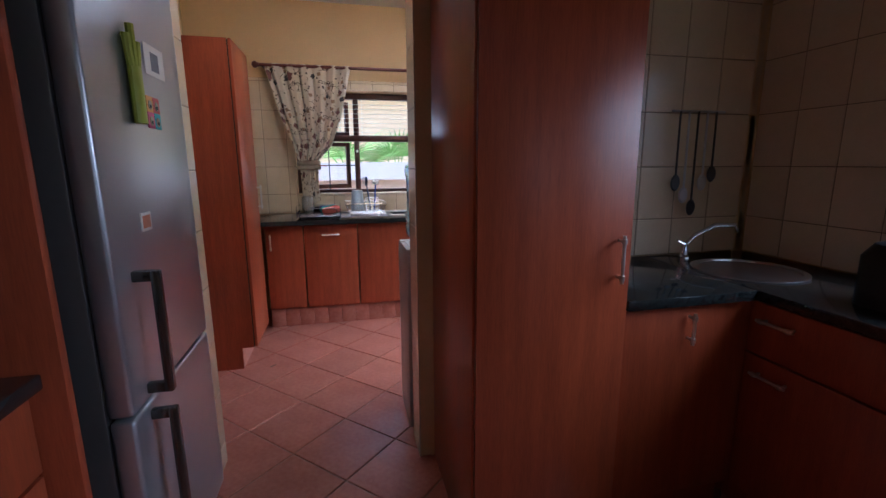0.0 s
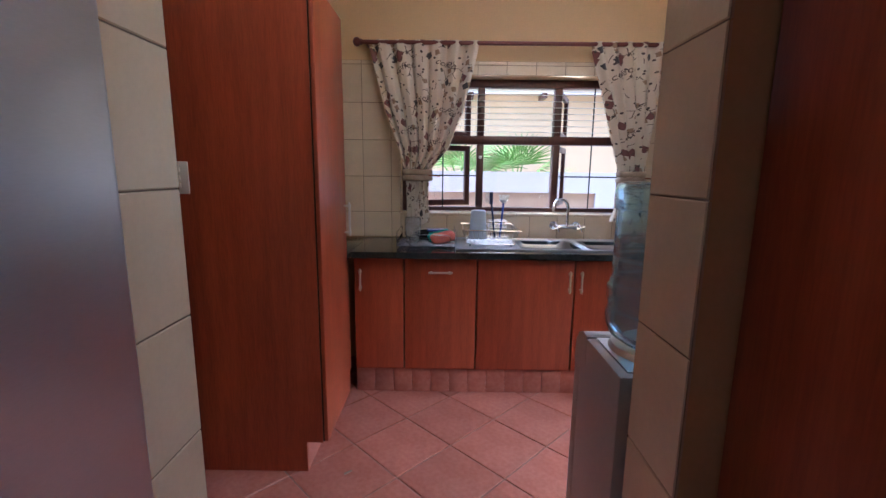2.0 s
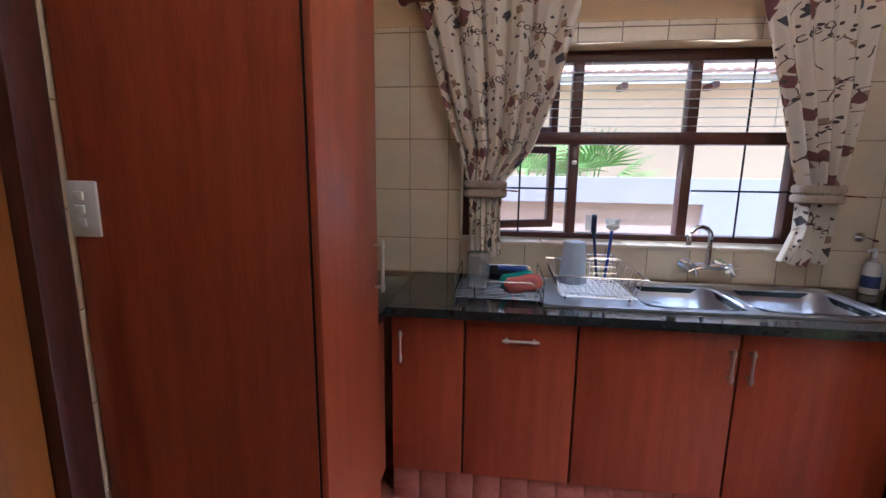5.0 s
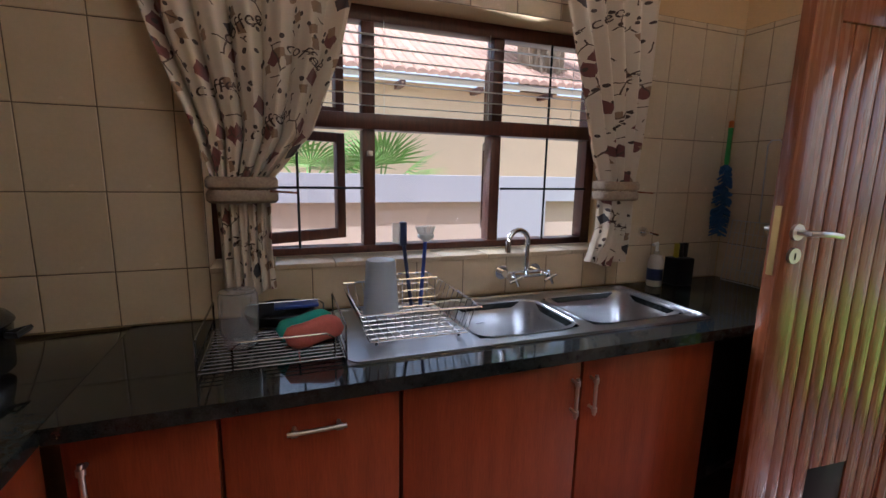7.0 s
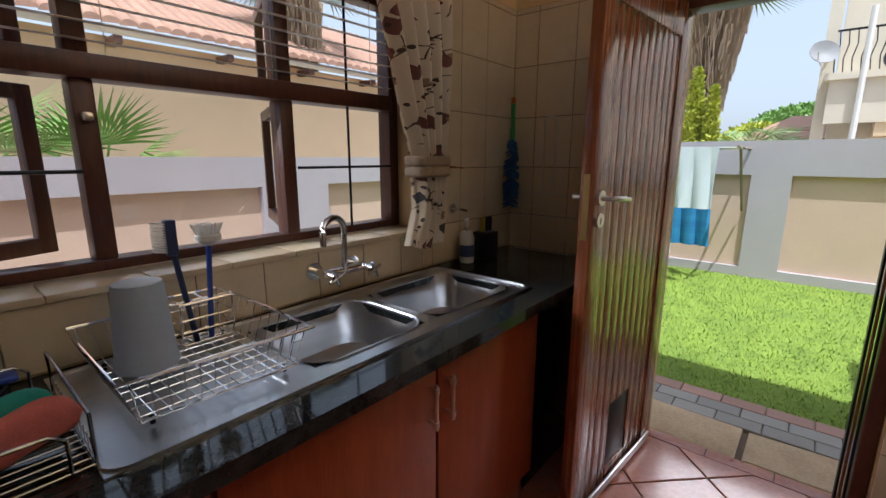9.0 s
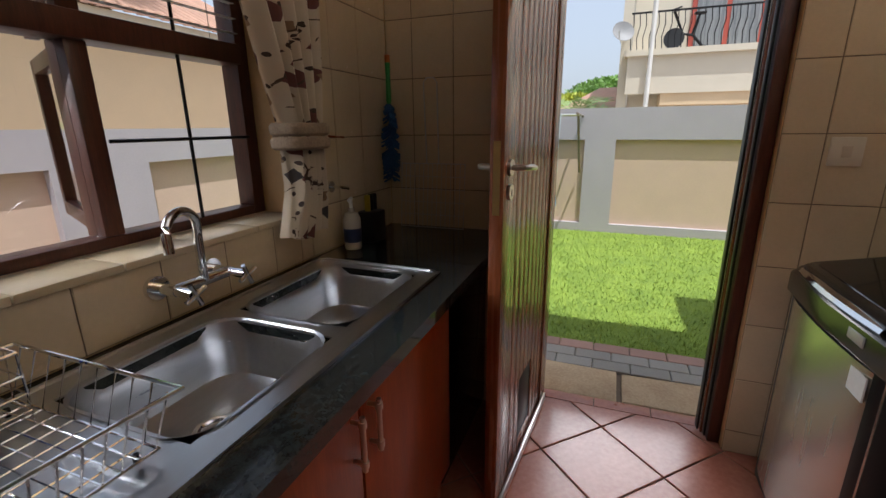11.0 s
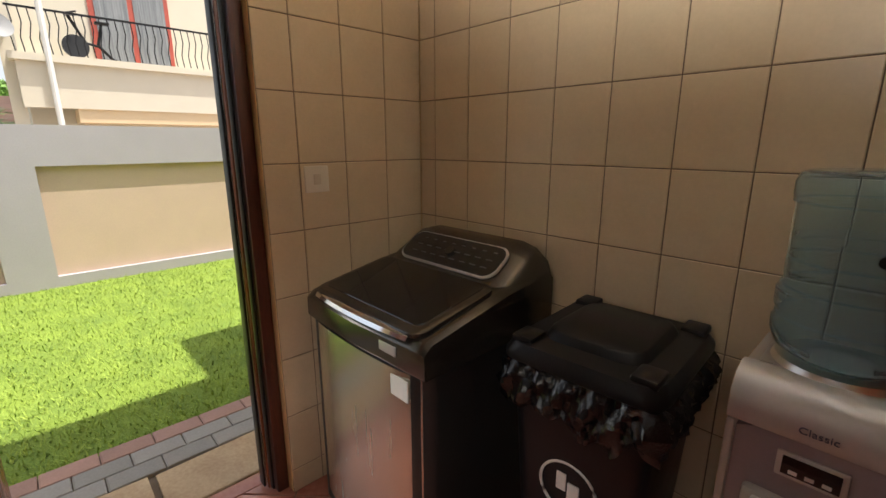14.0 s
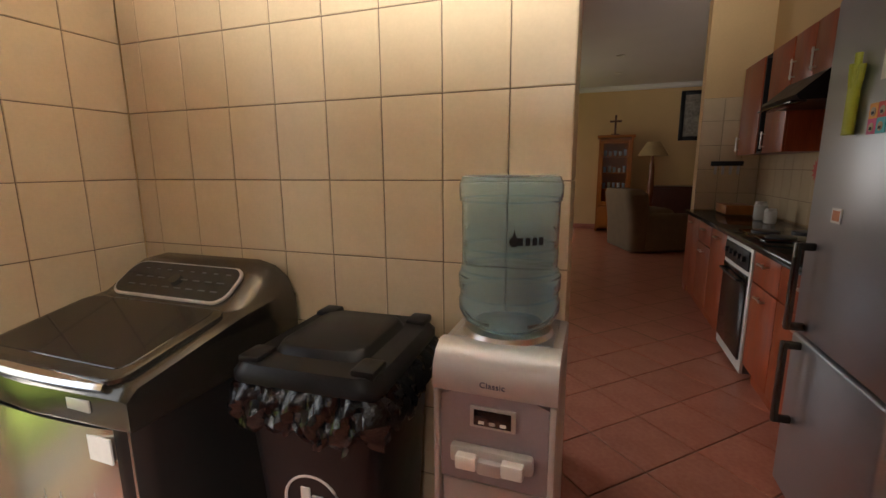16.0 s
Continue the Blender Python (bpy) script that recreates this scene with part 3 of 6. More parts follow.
lidm = part("lid", bm_rings([rounded(0.035, 0.25, W - 0.035, D + 0.0, 0.045, 0.893), rounded(0.035, 0.25, W - 0.035, D, 0.045, 0.904), rounded(0.045, 0.26, W - 0.045, D - 0.01, 0.04, 0.909)]), TITAN, wm, "dark glossy lid")
lidm.matrix_basis = Matrix.Translation((0, D, 0.893)) @ Matrix.Rotation(radians(-10.8), 4, "X") @ Matrix.Translation((0, -D, -0.893))
part("lid_glass", bm_rings([rounded(0.06, 0.265, W - 0.06, D - 0.035, 0.03, 0.907), rounded(0.064, 0.269, W - 0.064, D - 0.039, 0.03, 0.9115)]), GLOSSBLACK, lidm)
bm = bm_rings([[(0.07 + (W - 0.14) * k / 12, D + 0.016 * (1 - ((k - 6) / 6) ** 2) + dy, z) for k in range(13)] for dy, z in ((-0.012, 0.903), (0.006, 0.898), (0.012, 0.886), (0.006, 0.878))], False, closed=False)
bmesh.ops.solidify(bm, geom=bm.faces[:], thickness=0.006)
part("lid_trim", bm, CHROME, wm, "curved chrome lid trim")
part("badge", bm_box(0.11, D + 0.012, 0.825, 0.19, D + 0.0195, 0.855, 0.002), SILVERP, wm)
part("sticker", bm_box(0.06, D + 0.012, 0.70, 0.14, D + 0.0165, 0.765), mat("paper_label", (0.7, 0.7, 0.66), 0.6, var=0.08), wm, "printed energy label")
for x in (0.06, W - 0.06):
    for y in (0.06, D - 0.06):
        part("foot", bm_lathe([(0.025, 0.0), (0.025, 0.022)], x, y, 12), BLACK, wm)

wm.scale = (1.0, 1.0, 1.015)

# ---- wheelie bin with a bag ----
bin_ = thing("dustbin", "black plastic dustbin with a refuse bag folded over its rim", "dustbin", (1.2, 0.235, 0), 3)
bin_.scale = (1.05, 1.05, 1.012)
def sq(h, d, z, r=0.05):
    return rounded(-h, -d, h, d, r, z, 3)
part("body", bm_rings([sq(0.14, 0.16, 0.03), sq(0.145, 0.165, 0.05), sq(0.18, 0.205, 0.80), sq(0.185, 0.21, 0.86)]), BLACK, bin_)
# crumpled skirt of the bag
rings = []
N = 150
crumple = random.Random(17)
for j, (o, z) in enumerate(((0.004, 0.866), (0.014, 0.852), (0.022, 0.836), (0.026, 0.818), (0.025, 0.80), (0.022, 0.782), (0.016, 0.766), (0.008, 0.752))):
    ring = []
    for i in range(N):
        k = i / N * 4
        side, f = int(k), k - int(k)
        hx, hy = 0.185, 0.21
        x, y = ((hx, -hy + 2 * hy * f), (hx - 2 * hx * f, hy), (-hx, hy - 2 * hy * f), (-hx + 2 * hx * f, -hy))[side]
        nx, ny = ((1, 0), (0, 1), (-1, 0), (0, -1))[side]
        w = o + (0.008 * math.sin(i * 0.9 + j * 1.3) + 0.005 * math.sin(i * 2.3 - j * 2.1)) * min(1, j) + crumple.uniform(-0.003, 0.004)
        drop = (0.03 * max(0, math.sin(i * 0.21 + 1)) + 0.015 * math.sin(i * 0.77)) * j / 7
        ring.append((x + nx * w, y + ny * w, z + crumple.uniform(-0.003, 0.003) - drop))
    rings.append(ring)
bm = bm_rings(rings, False)
part("refuse_bag", bm, BAG, bin_, "shiny crumpled black refuse bag")
lid = part("lid", bm_rings([sq(0.19, 0.215, 0.868), sq(0.20, 0.225, 0.872), sq(0.20, 0.225, 0.89), sq(0.185, 0.21, 0.915), sq(0.13, 0.15, 0.92), sq(0.12, 0.14, 0.94), sq(0.115, 0.135, 0.943)]), BLACK, bin_, "black lid with a raised centre")
for x in (-0.15, 0.15):
    for y in (0.17, -0.17):
        part("lid_catch", bm_box(x - 0.03, y - 0.045, 0.905, x + 0.03, y + 0.03, 0.93, 0.008), BLACK, lid)
part("printed_ring", bm_tube([(0.0 + 0.075 * math.cos(a), 0.195 , 0.55 + 0.075 * math.sin(a)) for a in [2 * math.pi * i / 32 for i in range(32)]], 0.004, 6, closed=True), WHITEP, bin_, "white printed ring")
bm = bm_box(-0.03, 0.188, 0.515, 0.0, 0.196, 0.57)
bm_box(0.005, 0.188, 0.54, 0.03, 0.197, 0.59, bm=bm)
part("printed_mark", bm, WHITEP, bin_)

# ---- water dispenser ----
wd = thing("water_dispenser", "silver and mauve bottled water dispenser", "water dispenser", (0.745, 0.03, 0))
part("housing", bm_box(-0.147, 0.0, 0.02, 0.147, 0.27, 0.975, 0.006), mat("light_grey_shell", (0.42, 0.4, 0.39), 0.35, 0.2, var=0.05, bump=0.03), wd)
sec = []
for x in (-0.148, 0.148):
    sec.append([(x, y, z) for y, z in ((0.22, 0.98), (0.25, 0.985), (0.285, 0.97), (0.305, 0.94), (0.312, 0.89), (0.305, 0.875), (0.27, 0.875), (0.22, 0.9))])
part("front_cowl", bm_rings(sec), SILVERP, wd, "curved silver cowl")
part("fascia", bm_rings([[(x, 0.272, z), (x, 0.302 - 0.02 * abs(x) / 0.148, z)][0:2] + [(-0.0 + x, 0.272, z)][0:0] for x, z in ()] or [[(p[0], 0.27, p[1]) for p in ((-0.13, 0.64), (0.13, 0.64), (0.13, 0.86), (0.10, 0.872), (-0.10, 0.872), (-0.13, 0.86))], [(p[0], 0.30, p[1]) for p in ((-0.13, 0.64), (0.13, 0.64), (0.13, 0.86), (0.10, 0.872), (-0.10, 0.872), (-0.13, 0.86))]]), MAUVE, wd, "mauve grey fascia")
dp = part("display_frame", bm_box(-0.055, 0.298, 0.79, 0.055, 0.306, 0.845, 0.003), SILVERP, wd)
part("display", bm_box(-0.045, 0.303, 0.798, 0.045, 0.308, 0.838, 0.001), GLOSSBLACK, dp)
for k in range(3):
    part("indicator", bm_box(-0.033 + k * 0.026, 0.3075, 0.803, -0.019 + k * 0.026, 0.3088, 0.811), WHITEP, dp)
tb = part("tap_bar", bm_box(-0.10, 0.30, 0.70, 0.10, 0.325, 0.745, 0.008), SILVERP, wd)
for x in (-0.055, 0.055):
    part("push_tap", bm_box(x - 0.026, 0.318, 0.698, x + 0.026, 0.346, 0.734, 0.006), WHITEP, tb, "pale push tap")
part("spout_cover", bm_box(-0.03, 0.318, 0.69, 0.03, 0.34, 0.725, 0.006), SILVERP, tb)
for x in (-0.1475, 0.1315):
    part("side_strip", bm_box(x, 0.2705, 0.06, x + 0.016, 0.31, 0.874, 0.006), SILVERP, wd)
part("top_plate", bm_box(-0.125, 0.015, 0.976, 0.125, 0.215, 0.981, 0.002), STEEL, wd, "square steel top plate")
part("lower_door", bm_box(-0.13, 0.27, 0.06, 0.13, 0.292, 0.63, 0.006), SILVERP, wd)
part("drip_tray", bm_box(-0.11, 0.292, 0.50, 0.11, 0.34, 0.53, 0.005), SILVERP, wd)
part("collar", bm_lathe([(0.105, 0.974), (0.118, 0.982), (0.112, 0.995), (0.08, 0.996)], 0, 0.135), SATIN, wd, "steel bottle collar")
bot = thing("water_bottle", "clear blue water bottle standing upside down on the dispenser", "bottle", (0.745, 0.165, 0.985))
bot.scale = (0.95, 0.95, 1.0)
BLUE = glass("blue_polycarbonate", (0.76, 0.92, 1.0), 0.0, 1.2)
BLUE.node_tree.nodes["Principled BSDF"].inputs["Transmission Weight"].default_value = 0.94
WATER = glass("water", (0.9, 0.97, 0.995), 0.0, 1.06)
WATER.node_tree.nodes["Principled BSDF"].inputs["Transmission Weight"].default_value = 0.97
prof = [(0.03, 0.0), (0.09, 0.012), (0.125, 0.035), (0.136, 0.06), (0.137, 0.085), (0.129, 0.098), (0.129, 0.105), (0.137, 0.118), (0.137, 0.15), (0.129, 0.16), (0.126, 0.17), (0.128, 0.19), (0.128, 0.215), (0.124, 0.222), (0.128, 0.23), (0.129, 0.335), (0.135, 0.345), (0.136, 0.375), (0.128, 0.395), (0.115, 0.40), (0.05, 0.395)]
# a thin wall: the outer skin up and the inner one back down
inner = [(max(0.028, r - 0.003), min(z + 0.003, 0.394)) for r, z in reversed(prof)]
part("shell", bm_lathe(prof + inner, 0, 0, 48, caps=False), BLUE, bot)
part("water", bm_lathe([(r - 0.006, z + 0.006) for r, z in prof if z < 0.25] + [(0.121, 0.268), (0.05, 0.268)], 0, 0, 48), WATER, bot)
for z, r in ((0.100, 0.1305), (0.164, 0.1295), (0.222, 0.1255), (0.338, 0.1325)):
    part("moulded_ring", bm_tube([(r * math.cos(6.2832 * i / 40), r * math.sin(6.2832 * i / 40), z) for i in range(40)], 0.0022, 6, closed=True), BLUE, bot)

# ---- kitchen ----
fg = thing("fridge", "tall silver fridge freezer with bar handles", "fridge", (-0.25, -0.86, 0))
part("carcass", bm_box(-0.66, 0.0, 0.03, -0.065, 0.657, 1.99, 0.006), mat("fridge_side", (0.1, 0.095, 0.09), 0.4, 0.4, var=0.08, bump=0.05), fg)
up = part("upper_door", bm_box(-0.062, 0.0, 0.738, 0.0, 0.657, 1.99, 0.012, 3), FRIDGE, fg)
lo = part("lower_door", bm_box(-0.062, 0.0, 0.05, 0.0, 0.657, 0.728, 0.012, 3), FRIDGE, fg)
for ob, z0, z1 in ((up, 0.76, 1.11), (lo, 0.36, 0.71)):
    bm = bm_box(0.0, 0.085, z0, 0.055, 0.11, z0 + 0.03, 0.005)
    bm_box(0.0, 0.085, z1 - 0.03, 0.055, 0.11, z1, 0.005, bm=bm)
    bm_box(0.045, 0.083, z0, 0.068, 0.112, z1, 0.006, bm=bm)
    part("handle", bm, TITAN, ob, "dark grey square bar handle")
pn = thing("side_panel", "reddish wood end panel between counter and fridge", "panel", (0, 0, 0))
part("board", bm_box(-1.02, -0.96, 0.0, -0.33, -0.935, 2.22, 0.002), WOOD, pn)

pan = thing("pantry_cupboard", "tall dark reddish wood pantry cupboard", "cupboard")
part("side", bm_box(0.682, -0.80, 0.0, 0.70, -0.19, 2.3, 0.002), WOOD, pan)
part("body", bm_box(0.701, -0.795, 0.1, 1.22, -0.19, 2.298), WOOD, pan)
part("plinth", bm_box(0.701, -0.77, 0.0, 1.22, -0.2, 0.1), WOOD, pan)
pd = part("door", bm_box(0.69, -0.818, 0.1, 1.215, -0.80, 2.295, 0.002), WOOD, pan)
bar_handle(pd, (1.17, -0.818, 1.02), (1.17, -0.818, 1.14), (0, -0.028, 0))


def base_unit(x0, y0, x1, y1, face, label, drawers=1):
    """A base cabinet; face: the side its front looks to, 'e', 'w' or 's'."""
    t = thing("base_cabinet", label, "cabinet", (x0, y0, 0))
    w, d = x1 - x0, y1 - y0
    part("body", bm_box(0.02 if face == "w" else 0, 0.02 if face == "s" else 0.001, 0.12, w - (0.02 if face == "e" else 0), d - 0.001, 0.888), WOOD, t)
    part("plinth", bm_box(0.06 if face == "w" else 0, 0.06 if face == "s" else 0.002, 0, w - (0.06 if face == "e" else 0), d - 0.002, 0.118), WOOD, t)
    zs = ((0.13, 0.68), (0.69, 0.884)) if drawers else ((0.13, 0.884),)
    for z0, z1 in zs:
        if face == "e":
            p = part("front", bm_box(w - 0.018, 0.003, z0, w, d - 0.003, z1, 0.002), WOOD, t)
            bar_handle(p, (w, d / 2 - 0.05, z1 - 0.06), (w, d / 2 + 0.05, z1 - 0.06), (0.028, 0, 0))
        elif face == "w":
            p = part("front", bm_box(0, 0.003, z0, 0.018, d - 0.003, z1, 0.002), WOOD, t)
            bar_handle(p, (0, d / 2 - 0.05, z1 - 0.06), (0, d / 2 + 0.05, z1 - 0.06), (-0.028, 0, 0))
        else:
            p = part("front", bm_box(0.003, 0, z0, w - 0.003, 0.018, z1, 0.002), WOOD, t)
            bar_handle(p, (w / 2, 0, z1 - 0.12), (w / 2, 0, z1 - 0.04), (0, -0.028, 0))
    return t


FRX = -0.40
for y0, y1, dr in ((-1.50, -0.965, 1), (-1.93, -1.502, 1), (-3.10, -2.57, 0), (-3.62, -3.102, 1), (-4.24, -3.622, 0)):
    base_unit(-1.01, y0, FRX, y1, "e", "reddish wood kitchen base cabinet", dr)
wt = thing("worktop", "black granite worktop along the stove wall", "worktop")
part("slab", bm_box(-1.015, -4.245, CB, FRX + 0.03, -0.962, CT, 0.006), GRANITE, wt)
for x0, x1 in ((1.225, 1.765),):
    base_unit(x0, -0.79, x1, -0.2, "s", "dark reddish wood base cabinet under the prep sink", 0)
base_unit(1.77, -1.6, 2.34, -0.2, "w", "dark reddish wood base cabinet under the window", 1)
base_unit(1.77, -2.7, 2.34, -1.602, "w", "dark reddish wood base cabinet under the window", 1)
wt2 = thing("worktop", "black granite corner worktop with a round sink", "worktop")
part("slab", bm_box(1.222, -0.82, CB, 1.752, -0.192, CT, 0.005), GRANITE, wt2)
part("slab", bm_box(1.753, -2.7, CB, 2.342, -0.192, CT, 0.005), GRANITE, wt2)

# ---- curtains ----
def print_fabric():
    m = bpy.data.materials.new("printed_cotton")
    m.use_nodes = True
    nt = m.node_tree
    N, K = nt.nodes.new, nt.links.new
    b = nt.nodes["Principled BSDF"]
    b.inputs["Roughness"].default_value = 0.85
    b.inputs["Sheen Weight"].default_value = 0.2
    b.inputs["Subsurface Weight"].default_value = 0.0
    uv = N("ShaderNodeTexCoord")
    col = None
    warp = N("ShaderNodeTexNoise")
    warp.inputs["Scale"].default_value = 25
    addw = N("ShaderNodeMixRGB")
    addw.blend_type, addw.inputs[0].default_value = "ADD", 0.02
    K(uv.outputs["UV"], warp.inputs["Vector"])
    K(uv.outputs["UV"], addw.inputs[1])
    K(warp.outputs["Color"], addw.inputs[2])
    base = N("ShaderNodeRGB")
    base.outputs[0].default_value = (0.66, 0.56, 0.42, 1)
    col = base.outputs[0]
    for scale, metric, lim, pick, shade, rot in ((12.0, "CHEBYCHEV", 0.26, 0.68, (0.17, 0.06, 0.05), 0.5), (14.0, "CHEBYCHEV", 0.2, 0.62, (0.3, 0.19, 0.11), -0.3), (30.0, "EUCLIDEAN", 0.22, 0.74, (0.07, 0.045, 0.035), 0.2), (9.5, "CHEBYCHEV", 0.18, 0.8, (0.06, 0.05, 0.05), 1.1)):
        mp = N("ShaderNodeMapping")
        mp.inputs["Rotation"].default_value = (0, 0, rot)
        mp.inputs["Location"].default_value = (rot * 3, rot * 5, 0)
        v = N("ShaderNodeTexVoronoi")
        v.voronoi_dimensions, v.distance = "2D", metric
        v.inputs["Scale"].default_value = scale
        K(addw.outputs[0], mp.inputs["Vector"])
        K(mp.outputs[0], v.inputs["Vector"])
        near, sep, sel, both, mix = N("ShaderNodeMath"), N("ShaderNodeSeparateColor"), N("ShaderNodeMath"), N("ShaderNodeMath"), N("ShaderNodeMixRGB")
        near.operation, near.inputs[1].default_value = "LESS_THAN", lim
        sel.operation, sel.inputs[1].default_value = "GREATER_THAN", pick
        both.operation = "MULTIPLY"
        K(v.outputs["Distance"], near.inputs[0])
        K(v.outputs["Color"], sep.inputs[0])
        K(sep.outputs[0], sel.inputs[0])
        K(near.outputs[0], both.inputs[0])
        K(sel.outputs[0], both.inputs[1])
        K(both.outputs[0], mix.inputs[0])
        K(col, mix.inputs[1])
        mix.inputs[2].default_value = (*shade, 1)
        col = mix.outputs[0]
    # thin scribbled lines
    w = N("ShaderNodeTexVoronoi")
    w.voronoi_dimensions, w.feature = "2D", "DISTANCE_TO_EDGE"
    w.inputs["Scale"].default_value = 13
    near, n2, gate2, both, mix = N("ShaderNodeMath"), N("ShaderNodeTexNoise"), N("ShaderNodeMath"), N("ShaderNodeMath"), N("ShaderNodeMixRGB")
    near.operation, near.inputs[1].default_value = "LESS_THAN", 0.028
    gate2.operation, gate2.inputs[1].default_value = "GREATER_THAN", 0.56
    n2.inputs["Scale"].default_value = 9
    both.operation = "MULTIPLY"
    K(addw.outputs[0], w.inputs["Vector"])
    K(w.outputs["Distance"], near.inputs[0])
    K(uv.outputs["UV"], n2.inputs["Vector"])
    K(n2.outputs["Fac"], gate2.inputs[0])
    K(near.outputs[0], both.inputs[0])
    K(gate2.outputs[0], both.inputs[1])
    K(both.outputs[0], mix.inputs[0])
    K(col, mix.inputs[1])
    mix.inputs[2].default_value = (0.1, 0.06, 0.04, 1)
    trans = N("ShaderNodeBsdfTranslucent")
    ms = N("ShaderNodeMixShader")
    ms.inputs[0].default_value = 0.1
    K(mix.outputs[0], b.inputs["Base Color"])
    K(mix.outputs[0], trans.inputs["Color"])
    K(b.outputs[0], ms.inputs[1])
    K(trans.outputs[0], ms.inputs[2])
    K(ms.outputs[0], nt.nodes["Material Output"].inputs["Surface"])
    return m


FABRIC = print_fabric()


def curtain(label, edges, folds, cloth_w, seed):
    """Cloth between left and right edges, given as (z, left, right, fold depth)."""
    t = thing("curtain", label, "curtain", group="kitchen window curtains")
    rng = random.Random(seed)
    nu, nv = 120, 70
    bm = bmesh.new()
    uvl = bm.loops.layers.uv.new("UVMap")
    ph = [rng.uniform(0, 6.28) for _ in range(3)]

    def at(z):
        for (za, la, ra, da), (zb, lb, rb, db) in zip(edges, edges[1:]):
            if zb <= z <= za:
                k = (za - z) / (za - zb)
                k2 = k * k * (3 - 2 * k)
                return la + (lb - la) * k, ra + (rb - ra) * k, da + (db - da) * k2
        return edges[-1][1:]

    rows = []
    for j in range(nv + 1):
        z = edges[0][0] + (edges[-1][0] - edges[0][0]) * j / nv
        l, r, d = at(z)
        row = []
        for i in range(nu + 1):
            u = i / nu
            f = math.sin(u * folds * 6.283 + ph[0] + 0.7 * math.sin(z * 3)) + 0.35 * math.sin(u * folds * 12.9 + ph[1] + z * 2)
            x = l + (r - l) * u + 0.006 * math.sin(u * folds * 6.283 + ph[2])
            row.append((bm.verts.new((x, 2.225 + d * f, z + 0.012 * math.sin(u * 9 + ph[1]) * (j / nv))), (u * cloth_w, z)))
        rows.append(row)
    for a, b in zip(rows, rows[1:]):
        for i in range(nu):
            q = (a[i], a[i + 1], b[i + 1], b[i])
            f = bm.faces.new([v[0] for v in q])
            for lp, v in zip(f.loops, q):
                lp[uvl].uv = v[1]
    part("cloth", bm, FABRIC, t)

    def surface(u, z):
        l, r, d = at(z)
        f = math.sin(u * folds * 6.283 + ph[0] + 0.7 * math.sin(z * 3)) + 0.35 * math.sin(u * folds * 12.9 + ph[1] + z * 2)
        return l + (r - l) * u + 0.006 * math.sin(u * folds * 6.283 + ph[2]), 2.225 + d * f, r - l

    return t, surface


cl, left_cloth = curtain("cream curtain printed with coffee motifs, tied back", ((2.25, -0.30, 0.43, 0.014), (2.18, -0.29, 0.42, 0.02), (1.8, -0.19, 0.33, 0.026), (1.55, -0.10, 0.235, 0.03), (1.40, -0.06, 0.11, 0.03), (1.34, -0.055, 0.105, 0.03), (1.2, -0.05, 0.10, 0.03), (1.04, -0.05, 0.11, 0.025)), 6, 0.75, 2)
cr, right_cloth = curtain("cream curtain printed with coffee motifs, tied back", ((2.25, 1.17, 1.68, 0.014), (2.18, 1.18, 1.67, 0.02), (1.8, 1.30, 1.64, 0.026), (1.55, 1.37, 1.60, 0.03), (1.40, 1.42, 1.57, 0.03), (1.34, 1.425, 1.57, 0.03), (1.2, 1.43, 1.57, 0.03), (1.06, 1.38, 1.57, 0.025)), 5, 0.55, 7)
TIE = mat("tieback_cotton", (0.4, 0.31, 0.21), 0.9, scale=22, fine=140, col2=(0.22, 0.15, 0.1), bump=0.3)
for par, x0, x1 in ((cl, -0.075, 0.125), (cr, 1.405, 1.585)):
    for z in (1.357, 1.398):
        part("tieback", bm_rings([rounded(x0 + 0.004, 2.168, x1 - 0.004, 2.282, 0.04, z - 0.02), rounded(x0 - 0.004, 2.161, x1 + 0.004, 2.289, 0.044, z - 0.012), rounded(x0 - 0.005, 2.16, x1 + 0.005, 2.29, 0.044, z + 0.008), rounded(x0 + 0.003, 2.166, x1 - 0.003, 2.284, 0.04, z + 0.02)], False), TIE, par)
    part("tie_pin", bm_tube([(x1 - 0.02, 2.17, 1.375), (x1 + 0.06, 2.165, 1.37)], 0.004, 6), MERANTI, par)
rod = thing("curtain_rod", "dark red-brown wooden curtain rod with ball finials", "curtain rod")
ROD = mat("red_stained_rod", (0.14, 0.03, 0.022), 0.35, scale=6, stretch=(1, 9, 9), var=0.2, bump=0.05)
part("pole", bm_rod((-0.34, 2.225, 2.235), (1.70, 2.225, 2.235), 0.014, 12), ROD, rod)
for x, s in ((-0.34, -1), (1.70, 1)):
    rings = [[(x + s * dx, 2.225 + r * math.cos(a), 2.235 + r * math.sin(a)) for a in [6.283 * i / 14 for i in range(14)]] for dx, r in ((0, 0.016), (0.006, 0.022), (0.012, 0.016), (0.022, 0.027), (0.036, 0.03), (0.05, 0.024), (0.06, 0.008))]
    part("finial", bm_rings(rings), ROD, rod)
for x in (-0.31, 1.69):
    part("bracket", bm_box(x - 0.008, 2.23, 2.22, x + 0.008, 2.323, 2.25, 0.003), ROD, rod)

